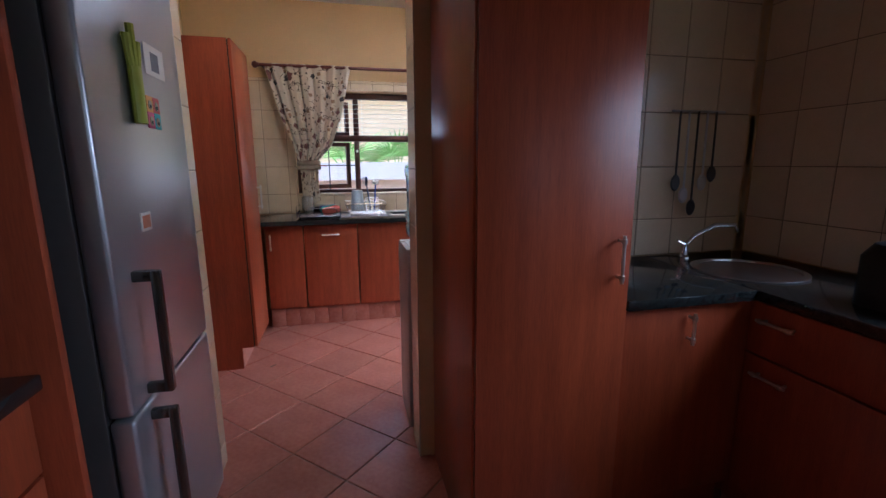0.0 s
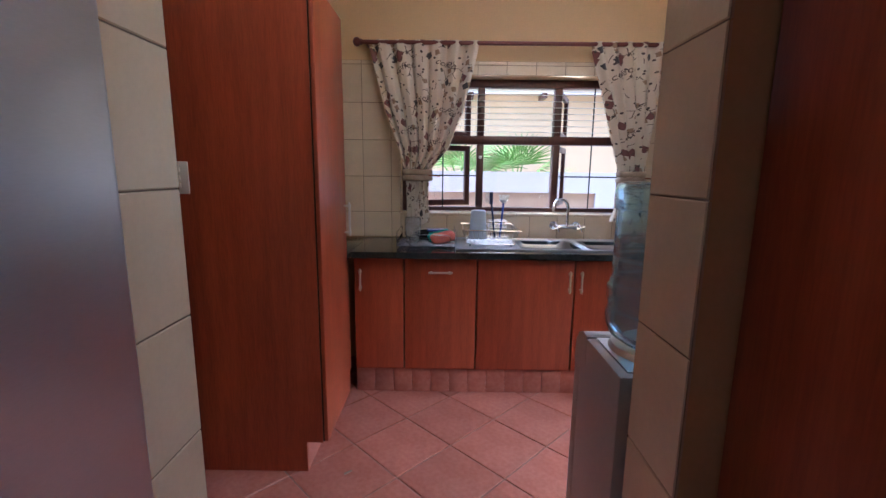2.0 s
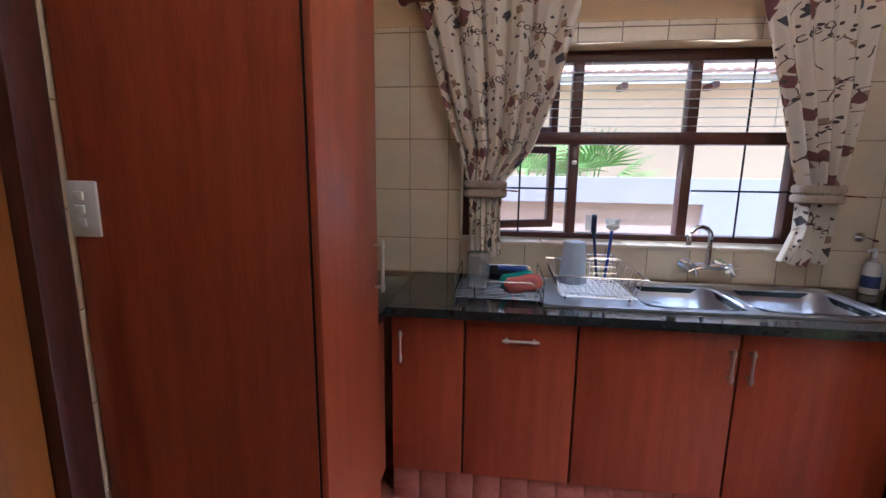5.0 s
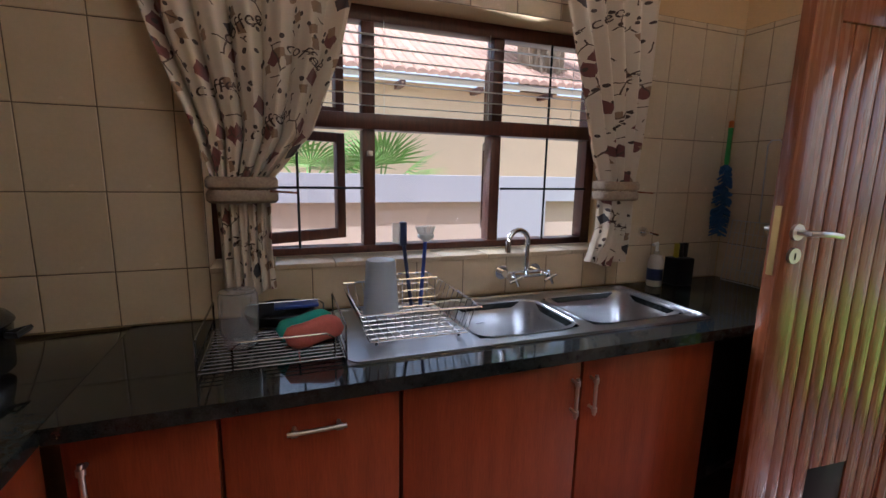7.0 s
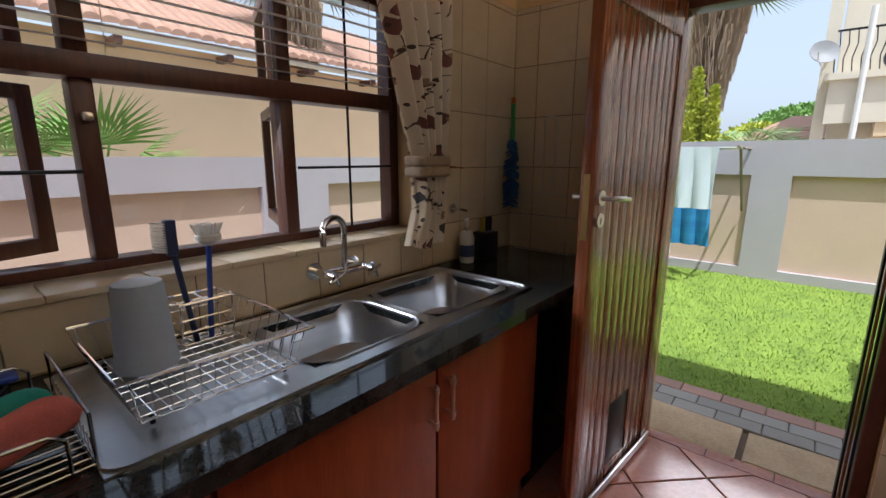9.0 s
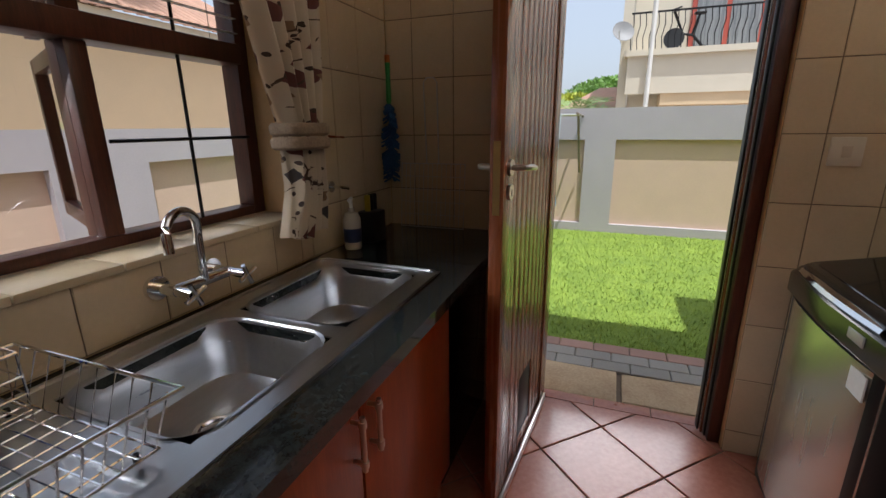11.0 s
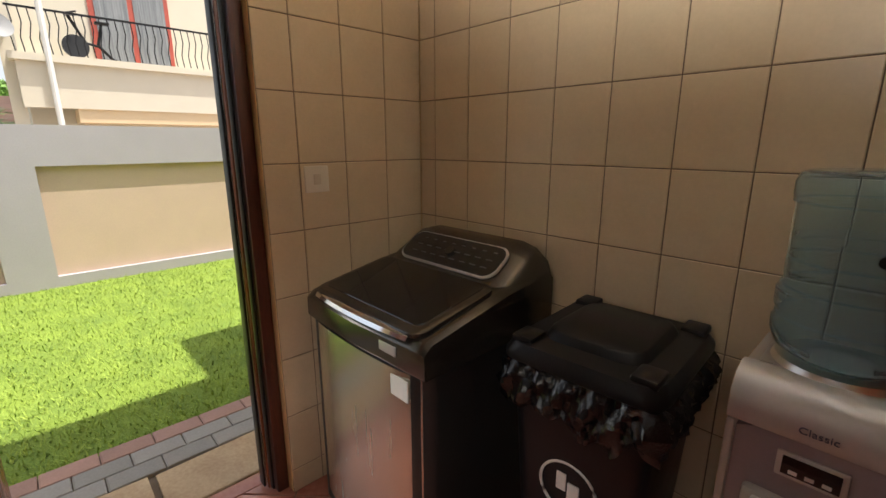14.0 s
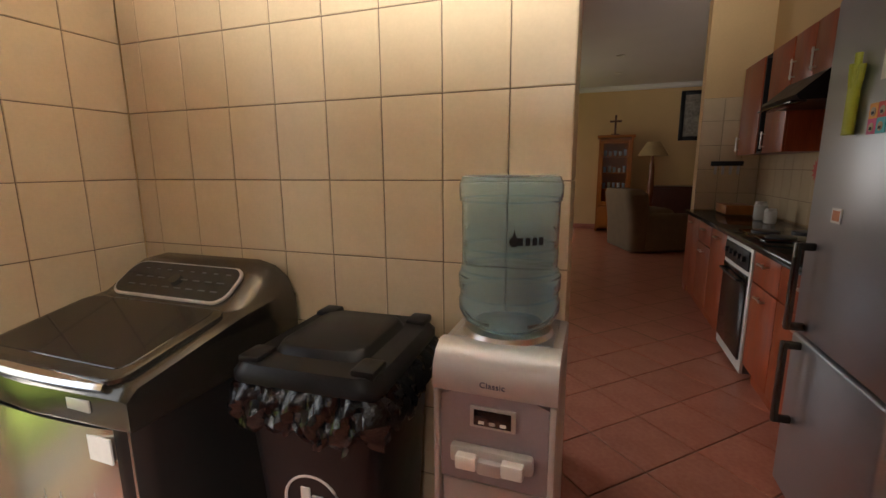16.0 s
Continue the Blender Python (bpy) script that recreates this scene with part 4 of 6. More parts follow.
# ---- wall mixer tap ----
tap = thing("mixer_tap", "chrome wall-mounted mixer tap with cross handles", "tap")
for x in (1.0, 1.16):
    part("wall_flange", bm_tube([(x, 2.313, 1.03), (x, 2.30, 1.03)], 0.03, 18), CHROME, tap)
    part("inlet", bm_rod((x, 2.305, 1.03), (x, 2.235, 1.03), 0.014, 12), CHROME, tap)
    h = part("cross_handle", bm_tube([(x, 2.235, 1.03), (x, 2.185, 1.028)], 0.013, 12), CHROME, tap)
    for a in (0.4, 1.97):
        part("arm", bm_rod((x - 0.03 * math.cos(a), 2.178, 1.028 - 0.03 * math.sin(a)), (x + 0.03 * math.cos(a), 2.178, 1.028 + 0.03 * math.sin(a)), 0.006, 8), CHROME, h)
part("bridge", bm_rod((1.0, 2.245, 1.03), (1.16, 2.245, 1.03), 0.015, 12), CHROME, tap)
pts = [(1.08, 2.24, 1.03), (1.08, 2.24, 1.10), (1.079, 2.238, 1.15)] + [(1.024 + 0.055 * math.cos(a), 2.236 - 0.012 * a, 1.165 + 0.055 * math.sin(a)) for a in [math.pi * i / 12 for i in range(13)]] + [(0.967, 2.196, 1.135)]
part("spout", bm_tube(pts, 0.011, 12), CHROME, tap)

# ---- things on the counter ----
WIRE = CHROME
def wire_loop(bm, pts, r=0.0025, closed=True):
    return bm_tube(pts, r, 6, bm, closed)

rack = thing("dish_rack", "chrome wire dish rack standing on the drainer", "dish rack", (0.33, 1.845, 0.944))
part("rim", wire_loop(None, [(0, 0.02, 0.10), (0.36, 0.0, 0.10), (0.36, 0.40, 0.10), (0, 0.40, 0.10)], 0.004), WIRE, rack)
part("base_rim", wire_loop(None, [(0.03, 0.04, 0.012), (0.33, 0.03, 0.012), (0.33, 0.38, 0.012), (0.03, 0.38, 0.012)], 0.003), WIRE, rack)
for k in range(13):
    x = 0.03 + k * 0.025
    part("wire", bm_tube([(x - 0.015 + k * 0.0025, 0.01, 0.10), (x, 0.035, 0.012), (x, 0.38, 0.012), (x - 0.015 + k * 0.0025, 0.40, 0.10)], 0.0018, 5), WIRE, rack)
for k in range(9):
    y = 0.06 + k * 0.04
    part("wire", bm_tube([(0.0, y, 0.10), (0.03, y, 0.012), (0.33, y, 0.012), (0.36, y, 0.10)], 0.0018, 5), WIRE, rack)
for x in (0.05, 0.31):
    for y in (0.05, 0.36):
        part("foot", bm_tube([(x, y, 0.012), (x, y, -0.003)], 0.005, 6), BLACK, rack)
cad = part("cutlery_cage", wire_loop(None, [(0.19, 0.28, 0.13), (0.31, 0.28, 0.13), (0.31, 0.37, 0.13), (0.19, 0.37, 0.13)], 0.003), WIRE, rack)
for z in (0.03, 0.06, 0.09):
    part("wire", wire_loop(None, [(0.19, 0.28, z), (0.31, 0.28, z), (0.31, 0.37, z), (0.19, 0.37, z)], 0.002), WIRE, cad)
part("wire", bm_rod((0.25, 0.28, 0.13), (0.25, 0.37, 0.13), 0.002, 5), WIRE, cad)
for x, y in ((0.19, 0.28), (0.31, 0.28), (0.31, 0.37), (0.19, 0.37)):
    part("wire", bm_rod((x, y, 0.014), (x, y, 0.13), 0.002, 5), WIRE, cad)
FROST = mat("frosted_plastic", (0.62, 0.7, 0.82), 0.35, var=0.05, bump=0.02)
FROST.node_tree.nodes["Principled BSDF"].inputs["Transmission Weight"].default_value = 0.45
cup = thing("measuring_cup", "frosted white plastic beaker upside down in the rack", "beaker", (0.445, 2.13, 0.957))
part("shell", bm_lathe([(0.062, 0.0), (0.064, 0.006), (0.06, 0.02), (0.05, 0.18), (0.047, 0.19), (0.04, 0.192), (0.02, 0.19)], 0, 0), FROST, cup)
BLUEP = mat("blue_plastic", (0.02, 0.05, 0.3), 0.35, var=0.1, bump=0.02)
NAVY = mat("navy_plastic", (0.02, 0.03, 0.09), 0.35, var=0.1, bump=0.02)


def dish_brush(at, lean, handle, label, disc):
    t = thing("dish_brush", label, "brush", at)
    dx, dy = lean
    part("handle", bm_tube([(0, 0, 0), (dx * 0.4, dy * 0.4, 0.1), (dx, dy, 0.24)], 0.007, 8), handle, t)
    hx, hy = dx * 1.05, dy * 1.05
    if disc:
        bm = bm_lathe([(0.008, 0.235), (0.03, 0.25), (0.03, 0.262)], hx, hy, 16)
        part("head", bm, WHITEP, t)
        b2 = bmesh.new()
        for k in range(60):
            a, r = k * 2.4, 0.027 * math.sqrt(k / 60)
            bm_rod((hx + r * math.cos(a), hy + r * math.sin(a), 0.262), (hx + 1.5 * r * math.cos(a), hy + 1.5 * r * math.sin(a), 0.29), 0.0014, 4, b2)
        part("bristles", b2, WHITEP, t, "white bristles")
    else:
        part("head", bm_box(hx - 0.012, hy - 0.012, 0.225, hx + 0.012, hy + 0.012, 0.31, 0.004), handle, t)
        b2 = bmesh.new()
        for k in range(48):
            z = 0.235 + (k % 12) * 0.006
            y = hy - 0.009 + (k // 12) * 0.006
            bm_rod((hx - 0.012, y, z), (hx - 0.038, y, z + 0.004), 0.0014, 4, b2)
        part("bristles", b2, WHITEP, t, "white bristles")
    return t


dish_brush((0.565, 2.17, 0.96), (-0.03, 0.0), NAVY, "navy washing-up brush standing in the rack", False)
dish_brush((0.60, 2.17, 0.96), (0.02, 0.01), BLUEP, "blue and white round washing-up brush", True)

TRAYWIRE = mat("dark_chromed_wire", (0.3, 0.3, 0.31), 0.2, 1.0, var=0.1, bump=0.0)
triv = thing("wire_tray", "black and chrome wire tray with upright ends", "tray", (-0.075, 1.80, 0.932))
for k in range(15):
    y = 0.03 + k * 0.023
    part("wire", bm_tube([(0.0, y, 0.05), (0.0, y, 0.015), (0.36, y, 0.015), (0.36, y, 0.05)], 0.0018, 5), TRAYWIRE, triv)
for x in (0.0, 0.12, 0.24, 0.36):
    part("wire", bm_rod((x, 0.02, 0.013), (x, 0.37, 0.013), 0.003, 6), TRAYWIRE, triv)
for y in (0.03, 0.36):
    for x0, x1 in ((0.08, 0.33),):
        part("rail", bm_tube([(x0, y, 0.013), (x0, y, 0.07), (x0 + 0.02, y, 0.085), (x1 - 0.02, y, 0.085), (x1, y, 0.07), (x1, y, 0.013)], 0.003, 6), TRAYWIRE, triv)
part("rail", bm_tube([(0.0, 0.03, 0.0), (0.0, 0.03, 0.1), (0.0, 0.36, 0.1), (0.0, 0.36, 0.0)], 0.003, 6), TRAYWIRE, triv)
part("rail", bm_tube([(0.36, 0.03, 0.0), (0.36, 0.03, 0.1), (0.36, 0.36, 0.1), (0.36, 0.36, 0.0)], 0.003, 6), TRAYWIRE, triv)
jar = thing("glass_jar", "clear glass jar upside down on the wire tray", "jar", (0.012, 1.985, 0.95))
JARG = glass("jar_clear_glass", (0.96, 0.98, 0.99), 0.03, 1.4)
JARG.node_tree.nodes["Principled BSDF"].inputs["Transmission Weight"].default_value = 0.9
jp = [(0.036, 0.0), (0.041, 0.004), (0.041, 0.022), (0.038, 0.026), (0.05, 0.045), (0.052, 0.06), (0.052, 0.145), (0.047, 0.16), (0.01, 0.164)]
part("body", bm_lathe(jp + [(max(0.009, r - 0.003), z - (0.003 if z > 0.1 else 0)) for r, z in reversed(jp)], 0, 0, 32, caps=False), JARG, jar)
for z in (0.007, 0.013, 0.019):
    part("screw_thread", bm_tube([(0.0415 * math.cos(6.2832 * i / 28), 0.0415 * math.sin(6.2832 * i / 28), z) for i in range(28)], 0.0012, 5, closed=True), JARG, jar)


def sponge(at, rz, col, label):
    t = thing("scourer", label, "sponge", at, rz)
    rings = []
    for k in range(15):
        u = -1 + k / 7
        e = max(0.05, (1 - u ** 4) ** 0.5)
        mid = 0.04 + 0.008 * math.sin(u * 3.1)
        rings.append([(0.085 * u, 0.022 * e * math.copysign(abs(math.cos(a)) ** 0.7, math.cos(a)), mid + 0.036 * e * math.copysign(abs(math.sin(a)) ** 0.7, math.sin(a))) for a in [6.2832 * i / 18 for i in range(18)]])
    part("foam", bm_rings(rings), mat("foam_" + label.split()[0], col, 0.9, scale=30, fine=250, var=0.15, bump=0.5), t)


sponge((0.21, 1.93, 0.95), 8, (0.6, 0.16, 0.13), "pink scouring sponge standing in the tray")
sponge((0.19, 1.99, 0.95), 8, (0.04, 0.33, 0.27), "teal scouring sponge standing in the tray")
panb = thing("frying_pan", "small black pan with a blue lid resting on the tray", "pan", (0.12, 2.165, 0.95))
part("bowl", bm_lathe([(0.07, 0.0), (0.1, 0.015), (0.108, 0.045), (0.104, 0.046), (0.066, 0.006)], 0, 0), BLACK, panb)
part("lid", bm_box(-0.02, -0.03, 0.047, 0.12, 0.03, 0.058, 0.005), BLUEP, panb, "blue plastic lid")
pot = thing("cooking_pot", "dark metal cooking pot on the side counter", "pot", (-0.63, 1.98, 0.932))
part("body", bm_lathe([(0.11, 0.0), (0.135, 0.02), (0.14, 0.13), (0.145, 0.135), (0.135, 0.15), (0.08, 0.185), (0.03, 0.195)], 0, 0, 32), mat("pot_metal", (0.2, 0.2, 0.2), 0.25, 0.9, var=0.1, bump=0.0), pot)
part("knob", bm_lathe([(0.012, 0.195), (0.02, 0.21), (0.022, 0.222), (0.01, 0.23)], 0, 0, 16), BLACK, pot)
part("handle", bm_tube([(0.13, 0, 0.11), (0.17, 0.03, 0.115), (0.17, -0.03, 0.115), (0.13, -0.0, 0.11)], 0.008, 6), BLACK, pot)
soap = thing("soap_bottle", "pump soap bottle with a dark label on the counter", "soap bottle", (1.78, 2.24, 0.932))
part("bottle", bm_lathe([(0.032, 0.0), (0.035, 0.01), (0.035, 0.12), (0.025, 0.145), (0.013, 0.15), (0.013, 0.165)], 0, 0, 20), mat("soap_clear", (0.55, 0.5, 0.42), 0.25, var=0.05, bump=0.0), soap)
part("label", bm_lathe([(0.0355, 0.03), (0.0355, 0.085)], 0, 0, 20, caps=False), NAVY, soap, "dark printed label")
part("pump", bm_tube([(0, 0, 0.165), (0, 0, 0.2), (-0.01, -0.01, 0.205), (-0.045, -0.02, 0.2)], 0.007, 8), WHITEP, soap)
knf = thing("knife_block", "black block with yellow-handled knives", "knife block", (1.92, 2.23, 0.932))
part("block", bm_box(-0.05, -0.04, 0.0, 0.05, 0.045, 0.13, 0.006), BLACK, knf)
for k in range(3):
    part("knife_handle", bm_box(-0.035 + k * 0.028, -0.01, 0.131, -0.02 + k * 0.028, 0.012, 0.2, 0.004), mat("yellow_handle", (0.5, 0.38, 0.03), 0.4) if k == 0 else BLACK, knf)
dus = thing("duster", "blue duster with an orange and green handle hanging in the corner", "duster", (2.2, 2.27, 1.15))
part("handle", bm_lathe([(0.008, 0.35), (0.012, 0.37), (0.01, 0.48), (0.012, 0.53)], 0, 0, 10), mat("green_plastic", (0.05, 0.35, 0.08), 0.4), dus, "green handle")
part("tip", bm_lathe([(0.012, 0.531), (0.012, 0.56), (0.004, 0.565)], 0, 0, 10), mat("orange_plastic", (0.6, 0.17, 0.03), 0.4), dus, "orange tip")
b2 = bmesh.new()
rng = random.Random(21)
for k in range(260):
    a, z = rng.uniform(0, 6.28), rng.uniform(0.02, 0.36)
    r = 0.022 + 0.022 * math.sin(min(1, (0.37 - z) / 0.3) * 2.2)
    bm_rod((0, 0, z), (r * math.cos(a), r * math.sin(a), z - 0.02), 0.004, 4, b2)
part("fluff", b2, mat("blue_fluff", (0.03, 0.12, 0.3), 0.9, var=0.3), dus)
grid = thing("braai_grid", "hinged steel wire grill leaning in the corner", "grill", (2.255, 1.92, 0.934))
part("rim", wire_loop(None, [(-0.03, 0, 0.0), (-0.03, 0.32, 0.0), (0.0, 0.32, 0.30), (0.0, 0, 0.30)], 0.003), STEEL, grid)
for k in range(1, 14):
    part("wire", bm_rod((-0.03, k * 0.0229, 0.0), (0.0, k * 0.0229, 0.30), 0.0015, 5), STEEL, grid)
for z in (0.06, 0.12, 0.18, 0.24):
    part("wire", bm_rod((-0.03 + 0.03 * z / 0.3, 0, z), (-0.03 + 0.03 * z / 0.3, 0.32, z), 0.0015, 5), STEEL, grid)
part("handle", bm_tube([(0, 0.13, 0.30), (0.0, 0.135, 0.66), (0.0, 0.15, 0.68), (0.0, 0.185, 0.68), (0.0, 0.2, 0.66), (0.0, 0.19, 0.30)], 0.003, 6), STEEL, grid)
valve = thing("wall_valve", "small chrome stop valve on the tiled wall", "valve", (1.751, 2.313, 1.181))
part("flange", bm_tube([(0, 0, 0), (0, -0.012, 0)], 0.022, 16), CHROME, valve)
part("stem", bm_tube([(0, -0.012, 0), (0, -0.05, 0), (0.04, -0.06, -0.01)], 0.006, 8), CHROME, valve)
sock = thing("wall_switch", "square white switch plate on the beige tiles", "switch", (2.275, 0.527, 1.303))
part("plate", bm_box(-0.008, -0.05, -0.05, 0, 0.05, 0.05, 0.004), mat("ivory_plastic", (0.72, 0.66, 0.54), 0.35, var=0.03), sock)
part("rocker", bm_box(-0.012, -0.015, -0.02, -0.007, 0.015, 0.02, 0.002), mat("ivory_plastic_rocker", (0.62, 0.54, 0.42), 0.35, var=0.03), sock)
# plain black box on feet that fills the space below the counter end
dw = thing("black_box", "black box with a glossy front under the end of the counter", "appliance", (1.61, 1.82, 0))
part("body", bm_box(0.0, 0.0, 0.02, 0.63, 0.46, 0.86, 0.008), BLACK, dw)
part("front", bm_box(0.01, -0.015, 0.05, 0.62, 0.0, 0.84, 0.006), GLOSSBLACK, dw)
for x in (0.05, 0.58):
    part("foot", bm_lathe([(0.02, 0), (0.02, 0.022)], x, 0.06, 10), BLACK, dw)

# ---- printing on the dispenser and bottle ----
def text(parent, name, words, size, m, material, label=""):
    cu = bpy.data.curves.new(name, "FONT")
    cu.body, cu.size, cu.extrude, cu.align_x, cu.align_y = words, size, 0.0006, "CENTER", "CENTER"
    tmp = bpy.data.objects.new("tmp", cu)
    scene.collection.objects.link(tmp)
    me = bpy.data.meshes.new_from_object(tmp.evaluated_get(bpy.context.evaluated_depsgraph_get()))
    bpy.data.objects.remove(tmp)
    me.materials.append(material)
    ob = new(name, me)
    ob.parent = parent
    ob.matrix_basis = m
    return tagged(ob, label)


def cloth_word(parent, surface, word, size, u, z, turn):
    """A printed word that follows the folds of a curtain."""
    cu = bpy.data.curves.new("printed_word", "FONT")
    cu.body, cu.size, cu.align_x, cu.align_y, cu.shear = word, size, "CENTER", "CENTER", 0.3
    tmp = bpy.data.objects.new("tmp", cu)
    scene.collection.objects.link(tmp)
    me = bpy.data.meshes.new_from_object(tmp.evaluated_get(bpy.context.evaluated_depsgraph_get()))
    bpy.data.objects.remove(tmp)
    ca, sa = math.cos(radians(turn)), math.sin(radians(turn))
    for v in me.vertices:
        px, pz = v.co.x * ca - v.co.y * sa, v.co.x * sa + v.co.y * ca
        wide = surface(u, z + pz)[2]
        x, y, _ = surface(u + px / max(0.2, wide), z + pz)
        v.co = (x, y - 0.004, z + pz)
    me.materials.append(BROWNINK)
    ob = new("printed_word", me)
    ob.parent = parent
    return tagged(ob, "brown printed lettering")


BROWNINK = mat("brown_ink", (0.07, 0.04, 0.03), 0.85, var=0.1, bump=0.0)
for u, z, turn in ((0.3, 2.08, 20), (0.72, 2.1, -15), (0.45, 1.86, 35), (0.8, 1.8, -25), (0.28, 1.68, 15), (0.62, 1.58, 40), (0.5, 1.2, -30)):
    cloth_word(cl, left_cloth, "coffee", 0.055, u, z, turn)
for u, z, turn in ((0.35, 2.05, 25), (0.65, 1.85, -20), (0.4, 1.65, 30), (0.55, 1.22, -35)):
    cloth_word(cr, right_cloth, "coffee", 0.055, u, z, turn)
text(wd, "lettering", "Classic", 0.022, pose(0, 0.3135, 0.905, 98, 0, 180), NAVY, "printed word Classic")
INK = mat("black_ink", (0.01, 0.012, 0.016), 0.5, var=0.1, bump=0.0)
bm = bm_rings([[(0.012 * s * math.cos(a), 0, 0.012 * s * math.sin(a) + (0.016 * s if abs(a - 1.5708) < 0.1 else 0)) for a in [6.283 * i / 16 for i in range(16)]] for s in (0.98, 1.0)], True)
drop = part("printed_drop", bm, INK, bot, "black printed drop mark")
drop.matrix_basis = pose(-0.035, 0.1255, 0.25, 0, 0, 14)
for k in range(4):
    a = radians(112 + k * 8)
    rr = part("printed_bar", bm_box(-0.006, 0, -0.009, 0.006, 0.001, 0.009), INK, bot)
    rr.matrix_basis = Matrix.Translation((0.1295 * math.cos(a), 0.1295 * math.sin(a), 0.25)) @ Matrix.Rotation(a - math.pi / 2, 4, "Z")

# ---- fridge door things ----
LIME = mat("lime_silicone", (0.32, 0.36, 0.02), 0.5, var=0.08, bump=0.03)
lm = thing("lime_holder", "lime green silicone holder stuck on the fridge door", "holder", (-0.249, -0.62, 1.62))
part("sleeve", bm_rings([[(0.03 * math.cos(a) * 0.5 + 0.015, 0.028 * math.sin(a), z) for a in [6.283 * i / 14 for i in range(14)]] for z in (-0.12, -0.115, 0.02, 0.03)]), LIME, lm)
for y, z0, z1 in ((-0.018, 0.03, 0.11), (0.0, 0.03, 0.14), (0.018, 0.03, 0.10)):
    part("finger", bm_tube([(0.015, y, z0), (0.015, y * 1.5, (z0 + z1) / 2), (0.015, y * 1.7, z1)], 0.011, 8), LIME, lm)
ph = thing("photo_magnet", "fridge magnet with four coloured squares of pet pictures", "magnet", (-0.249, -0.487, 1.542))
ph.scale = (1, 0.78, 0.78)
for (y, z), c in zip(((-0.031, 0.03), (0.031, 0.03), (-0.031, -0.03), (0.031, -0.03)), ((0.7, 0.28, 0.03), (0.6, 0.05, 0.05), (0.6, 0.06, 0.2), (0.05, 0.4, 0.5))):
    p = part("square", bm_box(0, y - 0.03, z - 0.03, 0.003, y + 0.03, z + 0.03), mat("print_%d" % int(c[0] * 100 + c[2] * 1000), c, 0.4, var=0.06), ph)
    bmq = bm_rings([[(xx, y + 0.017 * math.cos(a) * s, z - 0.003 + 0.018 * math.sin(a) * s) for a in [6.283 * i / 14 for i in range(14)]] for xx, s in ((0.003, 1.0), (0.0045, 0.95))])
    part("printed_shape", bmq, mat("fawn_print", (0.42, 0.32, 0.22), 0.5, var=0.2), p)
    part("printed_shape", bm_box(0.0045, y - 0.008, z - 0.014, 0.0055, y + 0.008, z - 0.002), INK, p)
nt_ = thing("paper_note", "white printed note held on the fridge door", "note", (-0.249, -0.43, 1.70))
part("sheet", bm_box(0, -0.075, -0.045, 0.0015, 0.075, 0.045), WHITEP, nt_)
part("printed_block", bm_box(0.0015, -0.03, -0.03, 0.002, 0.03, 0.025), mat("grey_print", (0.2, 0.2, 0.22), 0.6), nt_)
n2 = thing("photo_magnet", "small colour photo magnet on the fridge", "magnet", (-0.249, -0.64, 1.227))
part("sheet", bm_box(0, -0.033, -0.026, 0.003, 0.033, 0.026), WHITEP, n2)
part("printed_block", bm_box(0.003, -0.025, -0.018, 0.0035, 0.025, 0.018), mat("orange_print", (0.5, 0.18, 0.08), 0.5), n2)

# ---- kitchen: stove wall ----
ov = thing("oven", "built-under electric oven with a black glass door and white trim", "oven", (FRX, -2.25, 0))
part("body", bm_box(-0.55, -0.31, 0.05, -0.01, 0.31, 0.886, 0.004), DGREY, ov)
part("trim", bm_box(-0.012, -0.31, 0.05, 0.008, 0.31, 0.886, 0.003), WHITEP, ov, "white enamelled surround")
part("glass_door", bm_box(0.008, -0.275, 0.13, 0.022, 0.275, 0.70, 0.004), GLOSSBLACK, ov)
part("fascia", bm_box(0.008, -0.28, 0.73, 0.018, 0.28, 0.86, 0.003), BLACK, ov)
part("handle", bm_tube([(0.02, -0.23, 0.66), (0.055, -0.22, 0.66), (0.055, 0.22, 0.66), (0.02, 0.23, 0.66)], 0.009, 8), BLACK, ov)
for k in range(5):
    part("knob", bm_tube([(0.018, -0.2 + k * 0.1, 0.80), (0.04, -0.2 + k * 0.1, 0.80)], 0.02, 14), DGREY, ov)
hob = thing("hob", "black glass hob set in the worktop", "hob", (-0.7, -2.25, CT + 0.002))
part("glass", bm_box(-0.25, -0.29, 0, 0.25, 0.29, 0.008, 0.003), GLOSSBLACK, hob)
for x, y in ((-0.12, -0.14), (-0.12, 0.14), (0.12, -0.14), (0.12, 0.14)):
    part("plate", bm_lathe([(0.085, 0.008), (0.085, 0.018), (0.075, 0.021), (0.01, 0.021)], x, y, 24), DGREY, hob)


def hanging_unit(y0, y1, z0, z1, label, accent=None):
    t = thing("wall_cabinet", label, "cabinet", (-1.012, y0, 0))
    w = y1 - y0
    part("body", bm_box(0, 0.002, z0, 0.31, w - 0.002, z1), WOOD, t)
    n = 2 if w > 0.6 else 1
    for k in range(n):
        p = part("door", bm_box(0.311, w / n * k + 0.003, z0, 0.33, w / n * (k + 1) - 0.003, z1, 0.002), accent or WOOD, t)
        bar_handle(p, (0.33, w / n * k + 0.05, z0 + 0.05), (0.33, w / n * k + 0.05, z0 + 0.15), (0.028, 0, 0))
    return t


